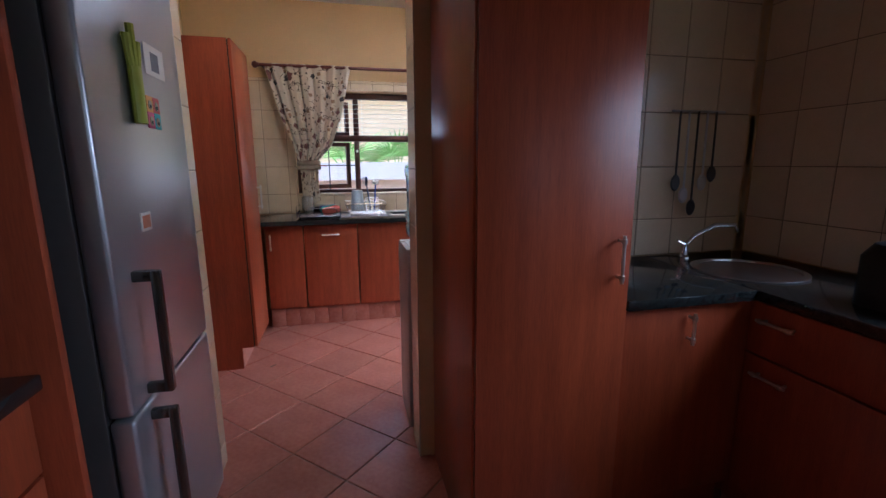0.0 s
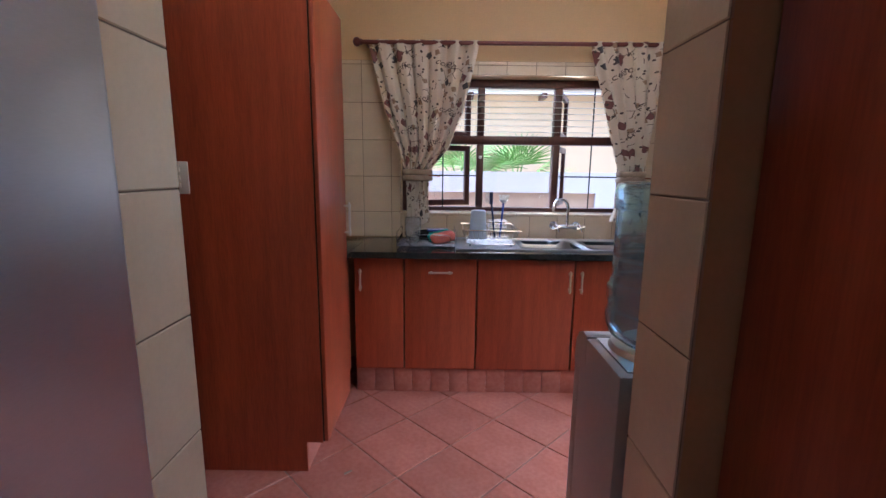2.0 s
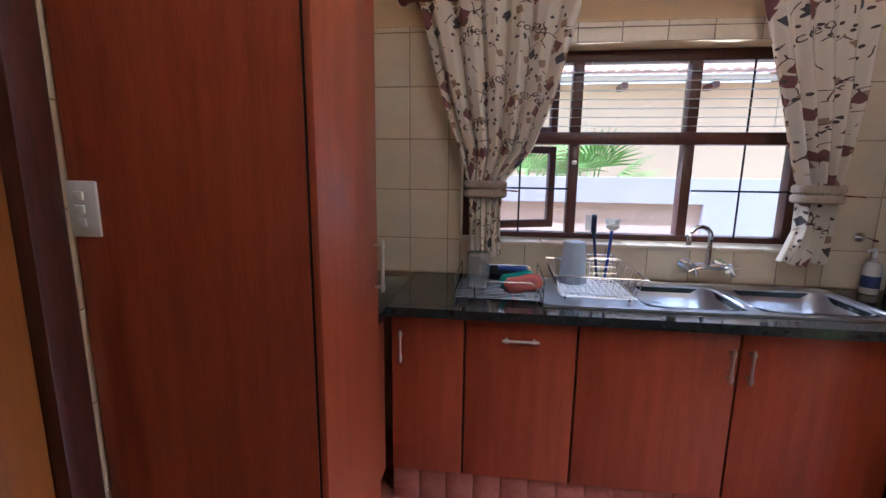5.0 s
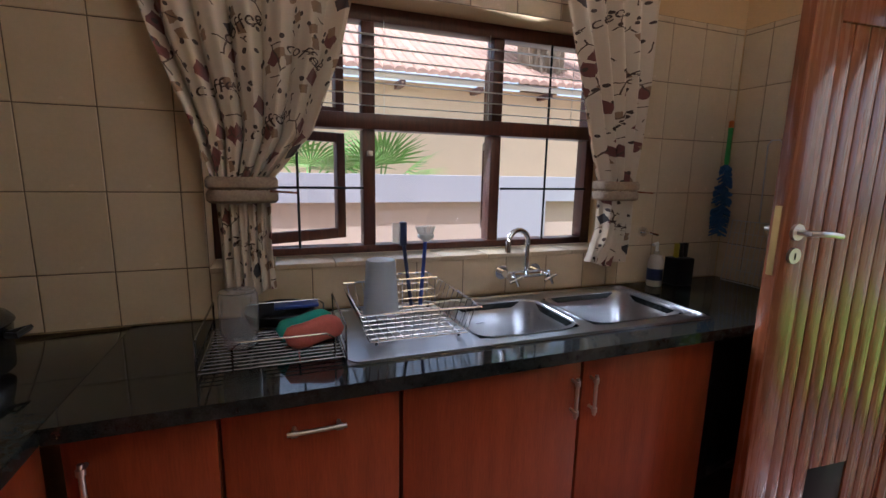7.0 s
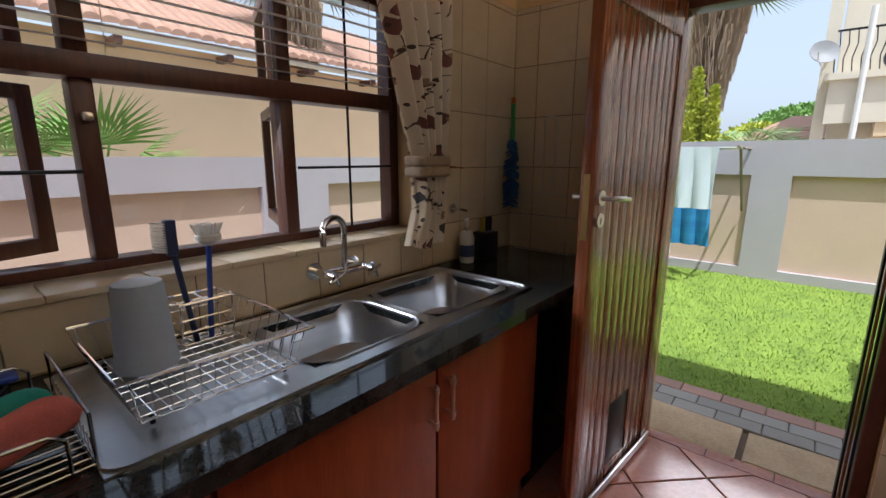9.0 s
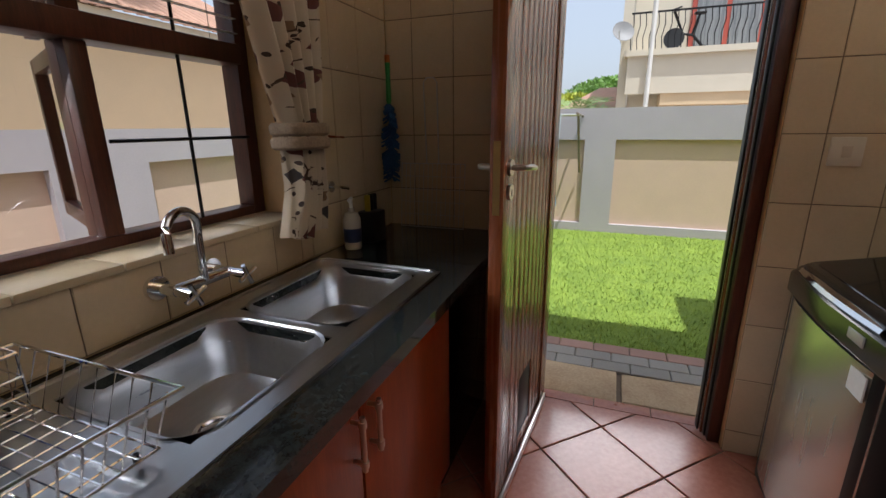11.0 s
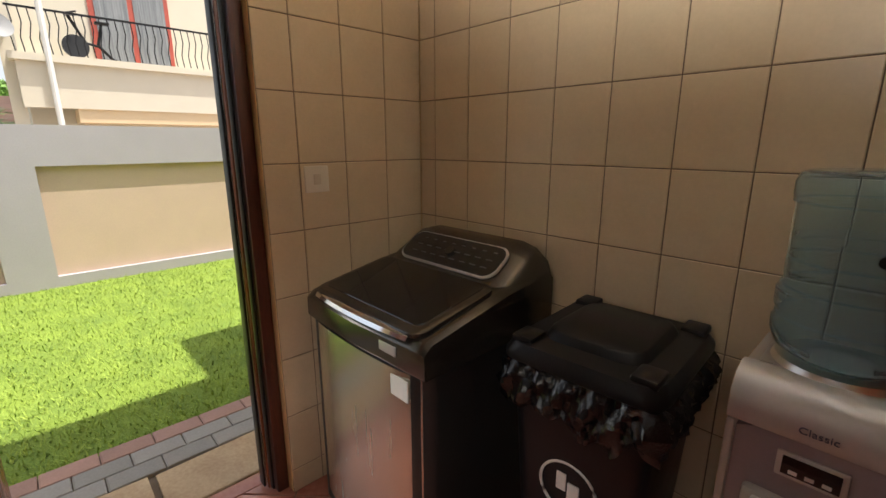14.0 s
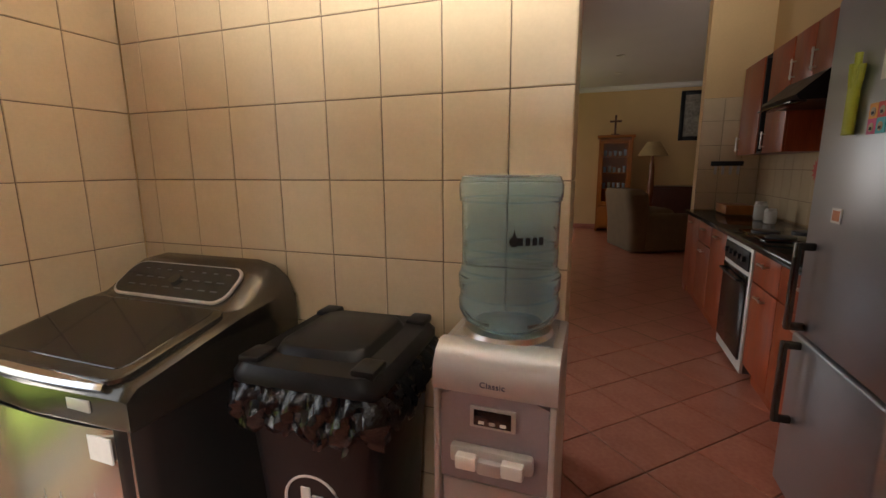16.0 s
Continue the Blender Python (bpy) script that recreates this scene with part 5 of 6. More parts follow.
hanging_unit(-3.75, -3.22, 1.5, 2.28, "reddish wood wall cabinet")
hanging_unit(-3.05, -2.62, 1.5, 2.28, "reddish wood wall cabinet with a dark open niche")
hanging_unit(-2.60, -1.94, 1.95, 2.28, "short reddish wood wall cabinet over the cooker hood")
hanging_unit(-1.92, -0.97, 1.5, 2.28, "reddish wood wall cabinet beside the fridge")
nc = thing("shelf_niche", "narrow dark open shelf between wall cabinets", "shelf", (-1.012, -3.215, 0))
part("back", bm_box(0, 0, 1.5, 0.02, 0.155, 2.28), BLACK, nc)
part("side", bm_box(0.02, 0, 1.5, 0.32, 0.015, 2.28), BLACK, nc)
for z in (1.5, 1.88, 2.26):
    part("shelf", bm_box(0.02, 0.016, z, 0.32, 0.155, z + 0.018), BLACK, nc)
hd = thing("cooker_hood", "black cooker hood under the wall cabinet", "cooker hood", (-1.012, -2.27, 1.78))
part("canopy", bm_rings([[(0.0, y, 0.0), (0.48, y, 0.0), (0.5, y, 0.03), (0.35, y, 0.168), (0.0, y, 0.168)] for y in (-0.31, 0.31)]), BLACK, hd)
part("visor", bm_box(0.44, -0.3, -0.012, 0.52, 0.3, -0.001, 0.003), GLOSSBLACK, hd)
ORNG = mat("orange_splashback", (0.6, 0.13, 0.03), 0.3, var=0.05)
sb = thing("splashback", "orange glass splashback behind the hob", "splashback", (-1.011, -2.27, 1.52))
part("panel", bm_box(0, -0.3, 0.0, 0.012, 0.3, 0.25, 0.002), ORNG, sb)
for y, r, h in ((-3.3, 0.05, 0.16), (-3.05, 0.045, 0.12), (-1.75, 0.05, 0.2), (-1.6, 0.04, 0.15)):
    j = thing("storage_jar", "small pale kitchen jar on the worktop", "jar", (-0.8, y, CT + 0.001))
    part("body", bm_lathe([(r * 0.9, 0), (r, 0.01), (r, h * 0.8), (r * 0.8, h * 0.86)], 0, 0, 18), WHITEP, j)
    part("lid", bm_lathe([(r * 0.85, h * 0.86), (r * 0.85, h), (r * 0.3, h * 1.02)], 0, 0, 18), SATIN, j)
bd = thing("bread_board", "wooden box on the worktop", "box", (-0.75, -3.9, CT + 0.001))
part("box", bm_box(-0.12, -0.2, 0, 0.12, 0.2, 0.09, 0.006), ORANGEWOOD, bd)
fl = thing("flower_ornament", "pink gerbera flower with a green stem in a glass", "flower", (-0.66, -1.78, CT + 0.001))
part("vase", bm_lathe([(0.035, 0), (0.035, 0.12), (0.033, 0.12)], 0, 0, 16), FROST, fl)
part("stem", bm_tube([(0, 0, 0.05), (0.01, -0.03, 0.3), (0.02, -0.08, 0.42)], 0.008, 6), LIME, fl)
b2 = bmesh.new()
for k in range(14):
    a = 6.283 * k / 14
    c = Vector((0.03, -0.08, 0.44))
    e = Vector((0.0, math.cos(a), math.sin(a)))
    s = Vector((0.01, -math.sin(a), math.cos(a))) * 0.014
    b2.faces.new([b2.verts.new(p) for p in (c, c + e * 0.04 + s, c + e * 0.075, c + e * 0.04 - s)])
part("petals", b2, mat("coral_petal", (0.6, 0.1, 0.08), 0.6), fl)
ur = thing("utensil_rail", "dark rail with hanging utensils on the tiles", "utensils", (-0.72, -4.24, 1.40))
part("rail", bm_box(-0.15, 0.0, 0.0, 0.15, 0.02, 0.05, 0.004), BLACK, ur)
for k in range(4):
    part("utensil", bm_box(-0.12 + k * 0.07, 0.005, -0.09, -0.095 + k * 0.07, 0.015, 0.0, 0.003), STEEL, ur)

# ---- kitchen: prep corner ----
ut = thing("utensil_rack", "steel rail with ladles and servers hanging on the tiles", "utensils", (1.95, -0.192, 1.62))
part("rail", bm_rod((-0.13, -0.03, 0), (0.16, -0.03, 0), 0.006, 8), STEEL, ut)
for k, ln in enumerate((0.3, 0.36, 0.42, 0.3, 0.26)):
    x = -0.09 + k * 0.05
    u = part("utensil", bm_rod((x, -0.035, 0.0), (x, -0.04, -ln), 0.005, 6), STEEL if k % 2 else DGREY, ut)
    part("blade", bm_rings([[(x + 0.026 * s * math.cos(a), -0.04 + d, -ln - 0.03 + 0.04 * s * math.sin(a)) for a in [6.283 * i / 12 for i in range(12)]] for d, s in ((-0.006, 0.8), (0.0, 1.0), (0.004, 0.9))]), STEEL if k % 2 else DGREY, u)
ps = thing("round_sink", "round stainless prep sink set in the corner worktop", "sink", (1.98, -0.56, CT))
part("rim", bm_lathe([(0.215, 0.0005), (0.215, 0.006), (0.19, 0.008), (0.186, 0.001), (0.02, 0.0008)], 0, 0, 36), STEEL, ps)
pt = thing("mixer_tap", "chrome swan-neck tap at the prep sink", "tap", (1.86, -0.33, CT + 0.001))
part("base", bm_lathe([(0.025, 0), (0.025, 0.02), (0.016, 0.03), (0.016, 0.08)], 0, 0, 16), CHROME, pt)
part("spout", bm_tube([(0, 0, 0.07), (0.04, -0.01, 0.12), (0.12, -0.04, 0.17), (0.19, -0.08, 0.175), (0.2, -0.085, 0.14)], 0.01, 10), CHROME, pt)
part("lever", bm_tube([(0, 0, 0.08), (-0.04, 0.0, 0.1)], 0.007, 8), CHROME, pt)
bx = thing("carton", "small packet with a red and white label beside the pantry", "packet", (1.30, -0.60, CT + 0.001))
part("box", bm_box(-0.04, -0.03, 0, 0.04, 0.03, 0.17, 0.003), WHITEP, bx)
part("printed_band", bm_box(-0.0405, -0.031, 0.05, 0.0405, -0.03, 0.11), mat("red_print", (0.4, 0.05, 0.04), 0.5), bx)
ap = thing("countertop_appliance", "black rounded appliance on the worktop by the window", "appliance", (2.05, -1.15, CT + 0.001))
part("body", bm_rings([rounded(-0.15, -0.16, 0.15, 0.16, 0.06, z) for z in (0, 0.16)] + [rounded(-0.13, -0.14, 0.13, 0.14, 0.06, 0.2), rounded(-0.08, -0.09, 0.08, 0.09, 0.05, 0.215)]), BLACK, ap)
kw = thing("window_2", "timber kitchen window over the worktop", "window", (2.46, 0, 0), kind="structure")
bm = bm_box(-0.03, -2.35, 1.1, 0.03, -2.30, 2.05)
for a in (((-1.03, 1.1), (-0.98, 2.05)), ((-1.69, 1.15), (-1.64, 2.0)), ((-2.30, 2.0), (-1.03, 2.05)), ((-2.30, 1.1), (-1.03, 1.15))):
    bm_box(-0.03, a[0][0], a[0][1], 0.03, a[1][0], a[1][1], bm=bm)
part("window_frame", bm, DARKWOOD, kw)
g = part("pane", bm_box(-0.002, -2.30, 1.15, 0.002, -1.03, 2.0), GLASS, kw)
g.visible_shadow = False

# ---- living room ----
cab = thing("display_cabinet", "oiled wood display cabinet with a glazed door", "cabinet", (0.27, -9.2, 0))
bm = bm_box(-0.34, -0.2, 0.0, -0.30, 0.2, 2.0, 0.004)
bm_box(0.30, -0.2, 0.0, 0.34, 0.2, 2.0, 0.004, bm=bm)
bm_box(-0.30, -0.2, 0.0, 0.30, -0.18, 2.0, bm=bm)
for z in (0.05, 0.55, 0.9, 1.25, 1.6, 1.96):
    bm_box(-0.30, -0.18, z, 0.30, 0.17, z + 0.025, bm=bm)
part("carcass", bm, ORANGEWOOD, cab)
part("top", bm_box(-0.38, -0.2, 2.0, 0.38, 0.24, 2.06, 0.01), ORANGEWOOD, cab)
part("drawer_front", bm_box(-0.30, 0.17, 0.08, 0.30, 0.2, 0.54, 0.006), ORANGEWOOD, cab)
bm = bm_box(-0.30, 0.172, 0.58, -0.24, 0.2, 1.95, 0.003)
bm_box(0.24, 0.172, 0.58, 0.30, 0.2, 1.95, 0.003, bm=bm)
bm_box(-0.24, 0.172, 1.88, 0.24, 0.2, 1.95, 0.003, bm=bm)
bm_box(-0.24, 0.172, 0.58, 0.24, 0.2, 0.65, 0.003, bm=bm)
part("door_frame", bm, ORANGEWOOD, cab)
rng = random.Random(5)
for z in (0.925, 1.275, 1.625):
    for k in range(5):
        tg = thing("tumbler", "pale glassware on a cabinet shelf", "glassware", (0.27 - 0.2 + k * 0.1, -9.15, z + 0.001))
        part("bowl", bm_lathe([(0.025, 0), (0.032, 0.09 + 0.05 * rng.random()), (0.029, 0.09)], 0, 0, 10), WHITEP if k % 2 else FROST, tg)
crs = thing("wooden_cross", "small dark wooden cross on the cabinet", "cross", (0.30, -9.15, 2.06))
part("base", bm_box(-0.08, -0.05, 0, 0.08, 0.05, 0.03, 0.004), DARKWOOD, crs)
part("upright", bm_box(-0.02, -0.015, 0.03, 0.02, 0.015, 0.42, 0.003), DARKWOOD, crs)
part("crossbar", bm_box(-0.12, -0.014, 0.27, 0.12, 0.014, 0.31, 0.003), DARKWOOD, crs)
fla = thing("floor_lamp", "turned wood lamp with a conical straw shade", "lamp", (-0.42, -8.6, 0))
part("stand", bm_lathe([(0.16, 0), (0.16, 0.03), (0.05, 0.06), (0.06, 0.5), (0.045, 0.7), (0.06, 0.95), (0.05, 1.35), (0.02, 1.6)], 0, 0, 20), MERANTI, fla)
part("shade", bm_lathe([(0.28, 1.6), (0.285, 1.61), (0.12, 1.88), (0.11, 1.88), (0.275, 1.61)], 0, 0, 24, caps=False), mat("straw_shade", (0.45, 0.33, 0.17), 0.9, var=0.2), fla)
SOFA = mat("olive_brown_upholstery", (0.17, 0.12, 0.07), 0.95, scale=8, fine=120, var=0.2, bump=0.3)
so = thing("armchair", "rounded olive-brown upholstered armchair", "armchair", (-0.35, -7.2, 0), 20)
part("seat", bm_box(-0.45, -0.4, 0.05, 0.45, 0.45, 0.45, 0.07, 4), SOFA, so)
part("backrest", bm_rings([rounded(0.28, -0.5, 0.62, 0.62, 0.14, 0.02), rounded(0.28, -0.5, 0.64, 0.64, 0.14, 0.5), rounded(0.34, -0.46, 0.72, 0.62, 0.14, 0.95), rounded(0.42, -0.4, 0.7, 0.55, 0.12, 1.03)]), SOFA, so)
for y in (-0.55, 0.45):
    part("armrest", bm_box(-0.5, y, 0.02, 0.4, y + 0.2, 0.65, 0.08, 4), SOFA, so)
part("cushion", bm_box(-0.2, -0.3, 0.46, 0.27, 0.4, 0.7, 0.09, 4), SOFA, so)
dk = thing("sideboard", "low dark sideboard along the far wall", "sideboard", (-1.3, -9.1, 0))
part("body", bm_box(-0.8, -0.25, 0.05, 0.8, 0.25, 0.95, 0.01), DARKWOOD, dk)
part("top", bm_box(-0.84, -0.27, 0.95, 0.84, 0.27, 0.99, 0.006), DARKWOOD, dk)
pc = thing("framed_picture", "tall picture in a dark frame with a pale motif", "picture", (-1.25, -9.42, 2.43))
bm = bm_box(-0.3, 0.0, -0.5, -0.22, 0.04, 0.5, 0.004)
bm_box(0.22, 0, -0.5, 0.3, 0.04, 0.5, 0.004, bm=bm)
bm_box(-0.22, 0, 0.42, 0.22, 0.04, 0.5, 0.004, bm=bm)
bm_box(-0.22, 0, -0.5, 0.22, 0.04, -0.42, 0.004, bm=bm)
part("frame", bm, BLACK, pc)
part("print", bm_box(-0.22, 0.002, -0.42, 0.22, 0.02, 0.42), mat("pale_print", (0.5, 0.47, 0.4), 0.6, scale=5, fine=20, col2=(0.15, 0.14, 0.12)), pc)
for y in (-6.5, -7.9):
    dl = thing("downlight", "small recessed ceiling downlight", "downlight", (0.35, y, HALL - 0.012))
    part("ring", bm_lathe([(0.07, 0.011), (0.07, 0.0), (0.05, -0.001), (0.045, 0.008)], 0, 0, 20), SATIN, dl)
skir = solid("baseboard", bm_box(-4.0, -9.42, 0.0, 3.5, -9.405, 0.1, 0.003), FTILE, "terracotta tile skirting along the living room wall", "skirting", "structure")
sk2 = solid("baseboard", bm_box(-0.45, -4.42, 0.0, -0.438, -4.25, 0.1, 0.003), FTILE, "terracotta tile skirting at the wall end", "skirting", "structure")
dry = thing("dry_leaf", "small dry brown leaf on the floor tiles", "leaf", (-0.22, 1.0, 0.002), 30)
part("blade", bm_rings([[(-0.02, -0.004, 0), (0.02, -0.002, 0.004), (0.022, 0.002, 0.006), (-0.018, 0.006, 0.001)], [(-0.02, -0.004, 0.003), (0.02, -0.002, 0.008), (0.022, 0.002, 0.009), (-0.018, 0.006, 0.004)]]), BARK, dry)

# ---- washing line ----
wl = thing("clothes_line", "wall-mounted folding clothes line with brown arms", "clothes line", (6.0, 2.0, 1.52))
part("bar", bm_rod((-0.1, -0.32, 0), (-0.1, 1.6, 0.02), 0.012, 8), SATIN, wl)
part("bar", bm_rod((0.3, -0.32, 0), (0.3, 1.6, 0.02), 0.012, 8), SATIN, wl)
part("arm", bm_rod((-0.25, -0.3, 0.01), (0.8, -0.3, 0.0), 0.016, 8), BARK, wl)
part("strut", bm_rod((0.8, -0.3, -0.75), (-0.05, -0.3, 0.0), 0.014, 8), BARK, wl)


def laundry(at, w, h, material, label, seed):
    t = thing("laundry", label, "laundry", at)
    rng = random.Random(seed)
    p0 = rng.uniform(0, 6)
    rings = [[(0.035 * math.sin(i * 0.9 + p0 + z * 1.5) * z / h - 0.012, i / 20 * w + 0.02 * math.sin(z * 3 + i), -z) for i in range(21)] for z in [h * j / 12 for j in range(13)]]
    b = bm_rings(rings, False, closed=False)
    bmesh.ops.solidify(b, geom=b.faces[:], thickness=0.006)
    part("cloth", b, material, t)


laundry((5.9, 2.28, 1.535), 0.9, 1.25, mat("white_cotton", (0.75, 0.77, 0.8), 0.9, var=0.04), "white sheet hanging on the clothes line", 1)
laundry((5.84, 1.88, 1.53), 0.52, 0.68, mat("pale_blue_cotton", (0.6, 0.68, 0.72), 0.9, var=0.04), "pale blue shirt hanging on the clothes line", 2)
tw = mat("blue_towel", (0.06, 0.3, 0.55), 0.95, scale=2, stretch=(1, 1, 9), fine=60, col2=(0.02, 0.15, 0.4), bump=0.3)
laundry((6.3, 1.95, 1.535), 0.5, 1.18, tw, "blue striped beach towel hanging on the clothes line", 3)

# ---- garden and neighbours ----
def garden_wall(name, axis, at, u0, u1, top, cap, piers, label):
    t = thing(name, label, "garden wall", kind="structure")
    def B(u0, u1, a0, a1, z0, z1):
        return bm_box(at + a0, u0, z0, at + a1, u1, z1) if axis == "x" else bm_box(u0, at + a0, z0, u1, at + a1, z1)
    part("wall_panel", B(u0, u1, 0.06, 0.2, -0.3, top - cap), GPLAST, t, "recessed peach panel")
    part("coping", B(u0, u1, 0.0, 0.24, top - cap, top), GCAP, t, "lilac grey plaster band")
    part("plinth", B(u0, u1, 0.0, 0.2, -0.3, 0.05), GCAP, t)
    for a, b in piers:
        part("pier", B(a, b, 0.0, 0.22, 0.05, top - cap), GCAP, t)
    return t


garden_wall("boundary_wall", "x", 6.8, -8.0, 4.7, 1.62, 0.41, [(1.25, 1.65), (3.75, 4.15), (-1.7, -1.3), (-4.6, -4.2)], "plastered garden wall with peach panels and lilac bands")
garden_wall("boundary_wall", "y", 4.7, -8.0, 7.04, 1.41, 0.255, [(2.1, 2.78), (4.9, 5.4), (-1.6, -1.0)], "plastered garden wall with peach panels and lilac band")

house = thing("neighbour_house", "cream plastered house with a clay tile roof beyond the wall", "house", (0, 8.6, 0))
part("wall", bm_box(-7, 0.0, -0.3, 8.4, 5, 3.0), CREAM, house)
part("fascia", bm_box(-7.2, -0.45, 2.95, 8.6, -0.40, 3.05), CREAM2, house)
for k in range(81):
    x = -7.2 + k * 0.195
    rings = []
    for y, z in ((-0.55, 3.06), (2.5, 4.6)):
        rings.append([(x + 0.1 * math.cos(a) + 0.1, y, z + 0.075 * math.sin(a)) for a in [math.pi * i / 6 for i in range(7)]] + [(x, y, z - 0.02)])
    part("roof_tile", bm_rings(rings, True), ROOFT, house)
for k in range(10):
    part("rafter", bm_box(-6.6 + k * 1.45, -0.4, 2.86, -6.5 + k * 1.45, 0.0, 2.95), DARKWOOD, house)

villa = thing("double_storey_house", "pale double-storey house with a wrought iron balcony", "house", (14, 0, 0))
part("wall", bm_box(0.9, -9, -0.3, 6, 1.0, 7), CREAM2, villa)
part("balcony_wall", bm_box(0.0, -9, 2.2, 0.25, 1.1, 3.15), CREAM2, villa)
part("balcony_slab", bm_box(-0.12, -9, 3.15, 1.0, 1.2, 3.3), CREAM2, villa)
part("beam", bm_box(0.05, -9, 1.9, 0.9, 0.2, 2.2), CREAM, villa)
part("corner_post", bm_box(0.3, 1.05, -0.3, 0.55, 1.3, 7), CREAM2, villa)
part("downpipe", bm_rod((-0.1, 0.55, 1), (-0.1, 0.55, 4.6), 0.06), WHITEP, villa)
bal = part("balcony_rail", bm_box(-0.02, -6.0, 4.18, 0.03, 1.1, 4.22), BLACK, villa, "black wrought iron rail")
for k in range(48):
    y = -6 + k * 0.15
    part("baluster", bm_tube([(0, y, 3.3), (0, y + 0.03, 3.6), (0, y - 0.03, 3.9), (0, y, 4.2)], 0.012, 5), BLACK, bal)
wv = part("french_window", bm_box(0.86, -2.1, 3.3, 0.9, -0.4, 5.4), mat("red_frame", (0.45, 0.09, 0.06), 0.5), villa, "red framed glass doors")
for y in (-2.0, -1.2):
    part("pane", bm_box(0.84, y, 3.4, 0.86, y + 0.68, 5.3), mat("curtained_pane", (0.35, 0.36, 0.36), 0.15, scale=2, stretch=(1, 12, 0.3), col2=(0.12, 0.13, 0.14)), wv)

dish = thing("satellite_dish", "white satellite dish on an arm at the house corner", "satellite dish", (13.85, 1.3, 3.72))
bm = bm_rings([[(0.09 * (r / 0.28) ** 2 + back, r * math.cos(a), r * math.sin(a)) for a in [6.2832 * i / 24 for i in range(24)]] for r, back in ((0.02, 0.0), (0.14, 0.0), (0.28, 0.0), (0.28, 0.012), (0.14, 0.012), (0.02, 0.012))], True)
reflector = part("reflector", bm, mat("dull_white_enamel", (0.28, 0.28, 0.28), 0.6, var=0.1), dish)
reflector.matrix_basis = pose(0, 0, 0, 0, -25, 200)
part("feed_arm", bm_tube([(0.02, 0, -0.24), (-0.2, 0.06, -0.12), (-0.24, 0.08, 0.02)], 0.012, 6), SATIN, dish)
part("bracket", bm_tube([(0.0, 0.0, 0.0), (0.25, 0.0, -0.1), (0.46, -0.1, -0.1)], 0.025, 8), SATIN, dish)
bike = thing("exercise_bike", "dark exercise bike standing on the balcony", "exercise bike", (14.45, -0.3, 3.301))
part("frame", bm_tube([(0, -0.4, 0.06), (0, -0.15, 0.35), (0, 0.1, 0.4), (0, 0.35, 0.95)], 0.035, 8), BLACK, bike)
part("seat_post", bm_rod((0, -0.12, 0.35), (0, -0.25, 0.85), 0.03), BLACK, bike)
part("seat", bm_box(-0.1, -0.4, 0.84, 0.1, -0.12, 0.9, 0.025, 3), BLACK, bike)
part("handlebar", bm_tube([(-0.2, 0.2, 1.02), (-0.12, 0.38, 0.98), (0.12, 0.38, 0.98), (0.2, 0.2, 1.02)], 0.02, 8), DGREY, bike)
part("flywheel", bm_tube([(-0.05, 0.3, 0.3), (0.05, 0.3, 0.3)], 0.25, 24), DGREY, bike)
for y in (-0.4, 0.42):
    part("foot_bar", bm_rod((-0.25, y, 0.035), (0.25, y, 0.035), 0.034), BLACK, bike)

far_house = thing("far_house", "distant house with a clay tile roof", "house", (17, 2.2, 0))
part("wall", bm_box(0, -1.5, -0.3, 4, 0.6, 1.9), CREAM2, far_house)
part("roof", bm_rings([[(-0.4, -1.8, 1.95), (-0.4, 0.9, 1.95), (4.4, 0.9, 1.95), (4.4, -1.8, 1.95)], [(1.9, -1.7, 2.75), (1.9, -0.3, 2.75), (2.1, -0.3, 2.75), (2.1, -1.7, 2.75)]]), ROOFT, far_house)


def leaf_mesh(name, n, spread, up, size, material, seed, cone=False):
    """Many small bent leaves through a crown."""
    rng = random.Random(seed)
    bm = bmesh.new()
    for _ in range(n):
        t = rng.random()
        a = rng.uniform(0, 6.283)
        rr = spread * (((1 - t) ** 0.55 * (0.75 + 0.25 * math.sin(min(1, t * 3) * 1.57)) * (0.8 + 0.2 * math.sin(a * 3 + t * 9)) * rng.uniform(0.55, 1.05)) if cone else math.sqrt(max(0.03, 1 - (2 * t - 1) ** 2)) * rng.uniform(0.45, 1.1))
        c = Vector((rr * math.cos(a), rr * math.sin(a), t * up))
        d = Vector((rng.uniform(-1, 1), rng.uniform(-1, 1), rng.uniform(0.0, 1.3))).normalized()
        s = d.cross(Vector((rng.uniform(-1, 1), rng.uniform(-1, 1), 0.3))).normalized() * size * 0.28
        e = size * rng.uniform(0.6, 1.3)
        v = [bm.verts.new(c + q) for q in (Vector((0, 0, 0)), d * e * 0.5 + s, d * e, d * e * 0.5 - s)]
        bm.faces.new(v)
    return bm


def tree(name, label, at, trunk_h, spread, up, n, size, material, seed, cone=False):
    t = thing(name, label, "tree", at)
    part("trunk", bm_lathe([(0.16, -0.3), (0.12, trunk_h * 0.5), (0.07, trunk_h), (0.03, trunk_h + up * 0.6)], 0, 0, 10), BARK, t)
    c = part("crown", leaf_mesh("crown", n, spread, up, size, material, seed, cone), material, t)
    c.location = (0, 0, trunk_h)
    return t


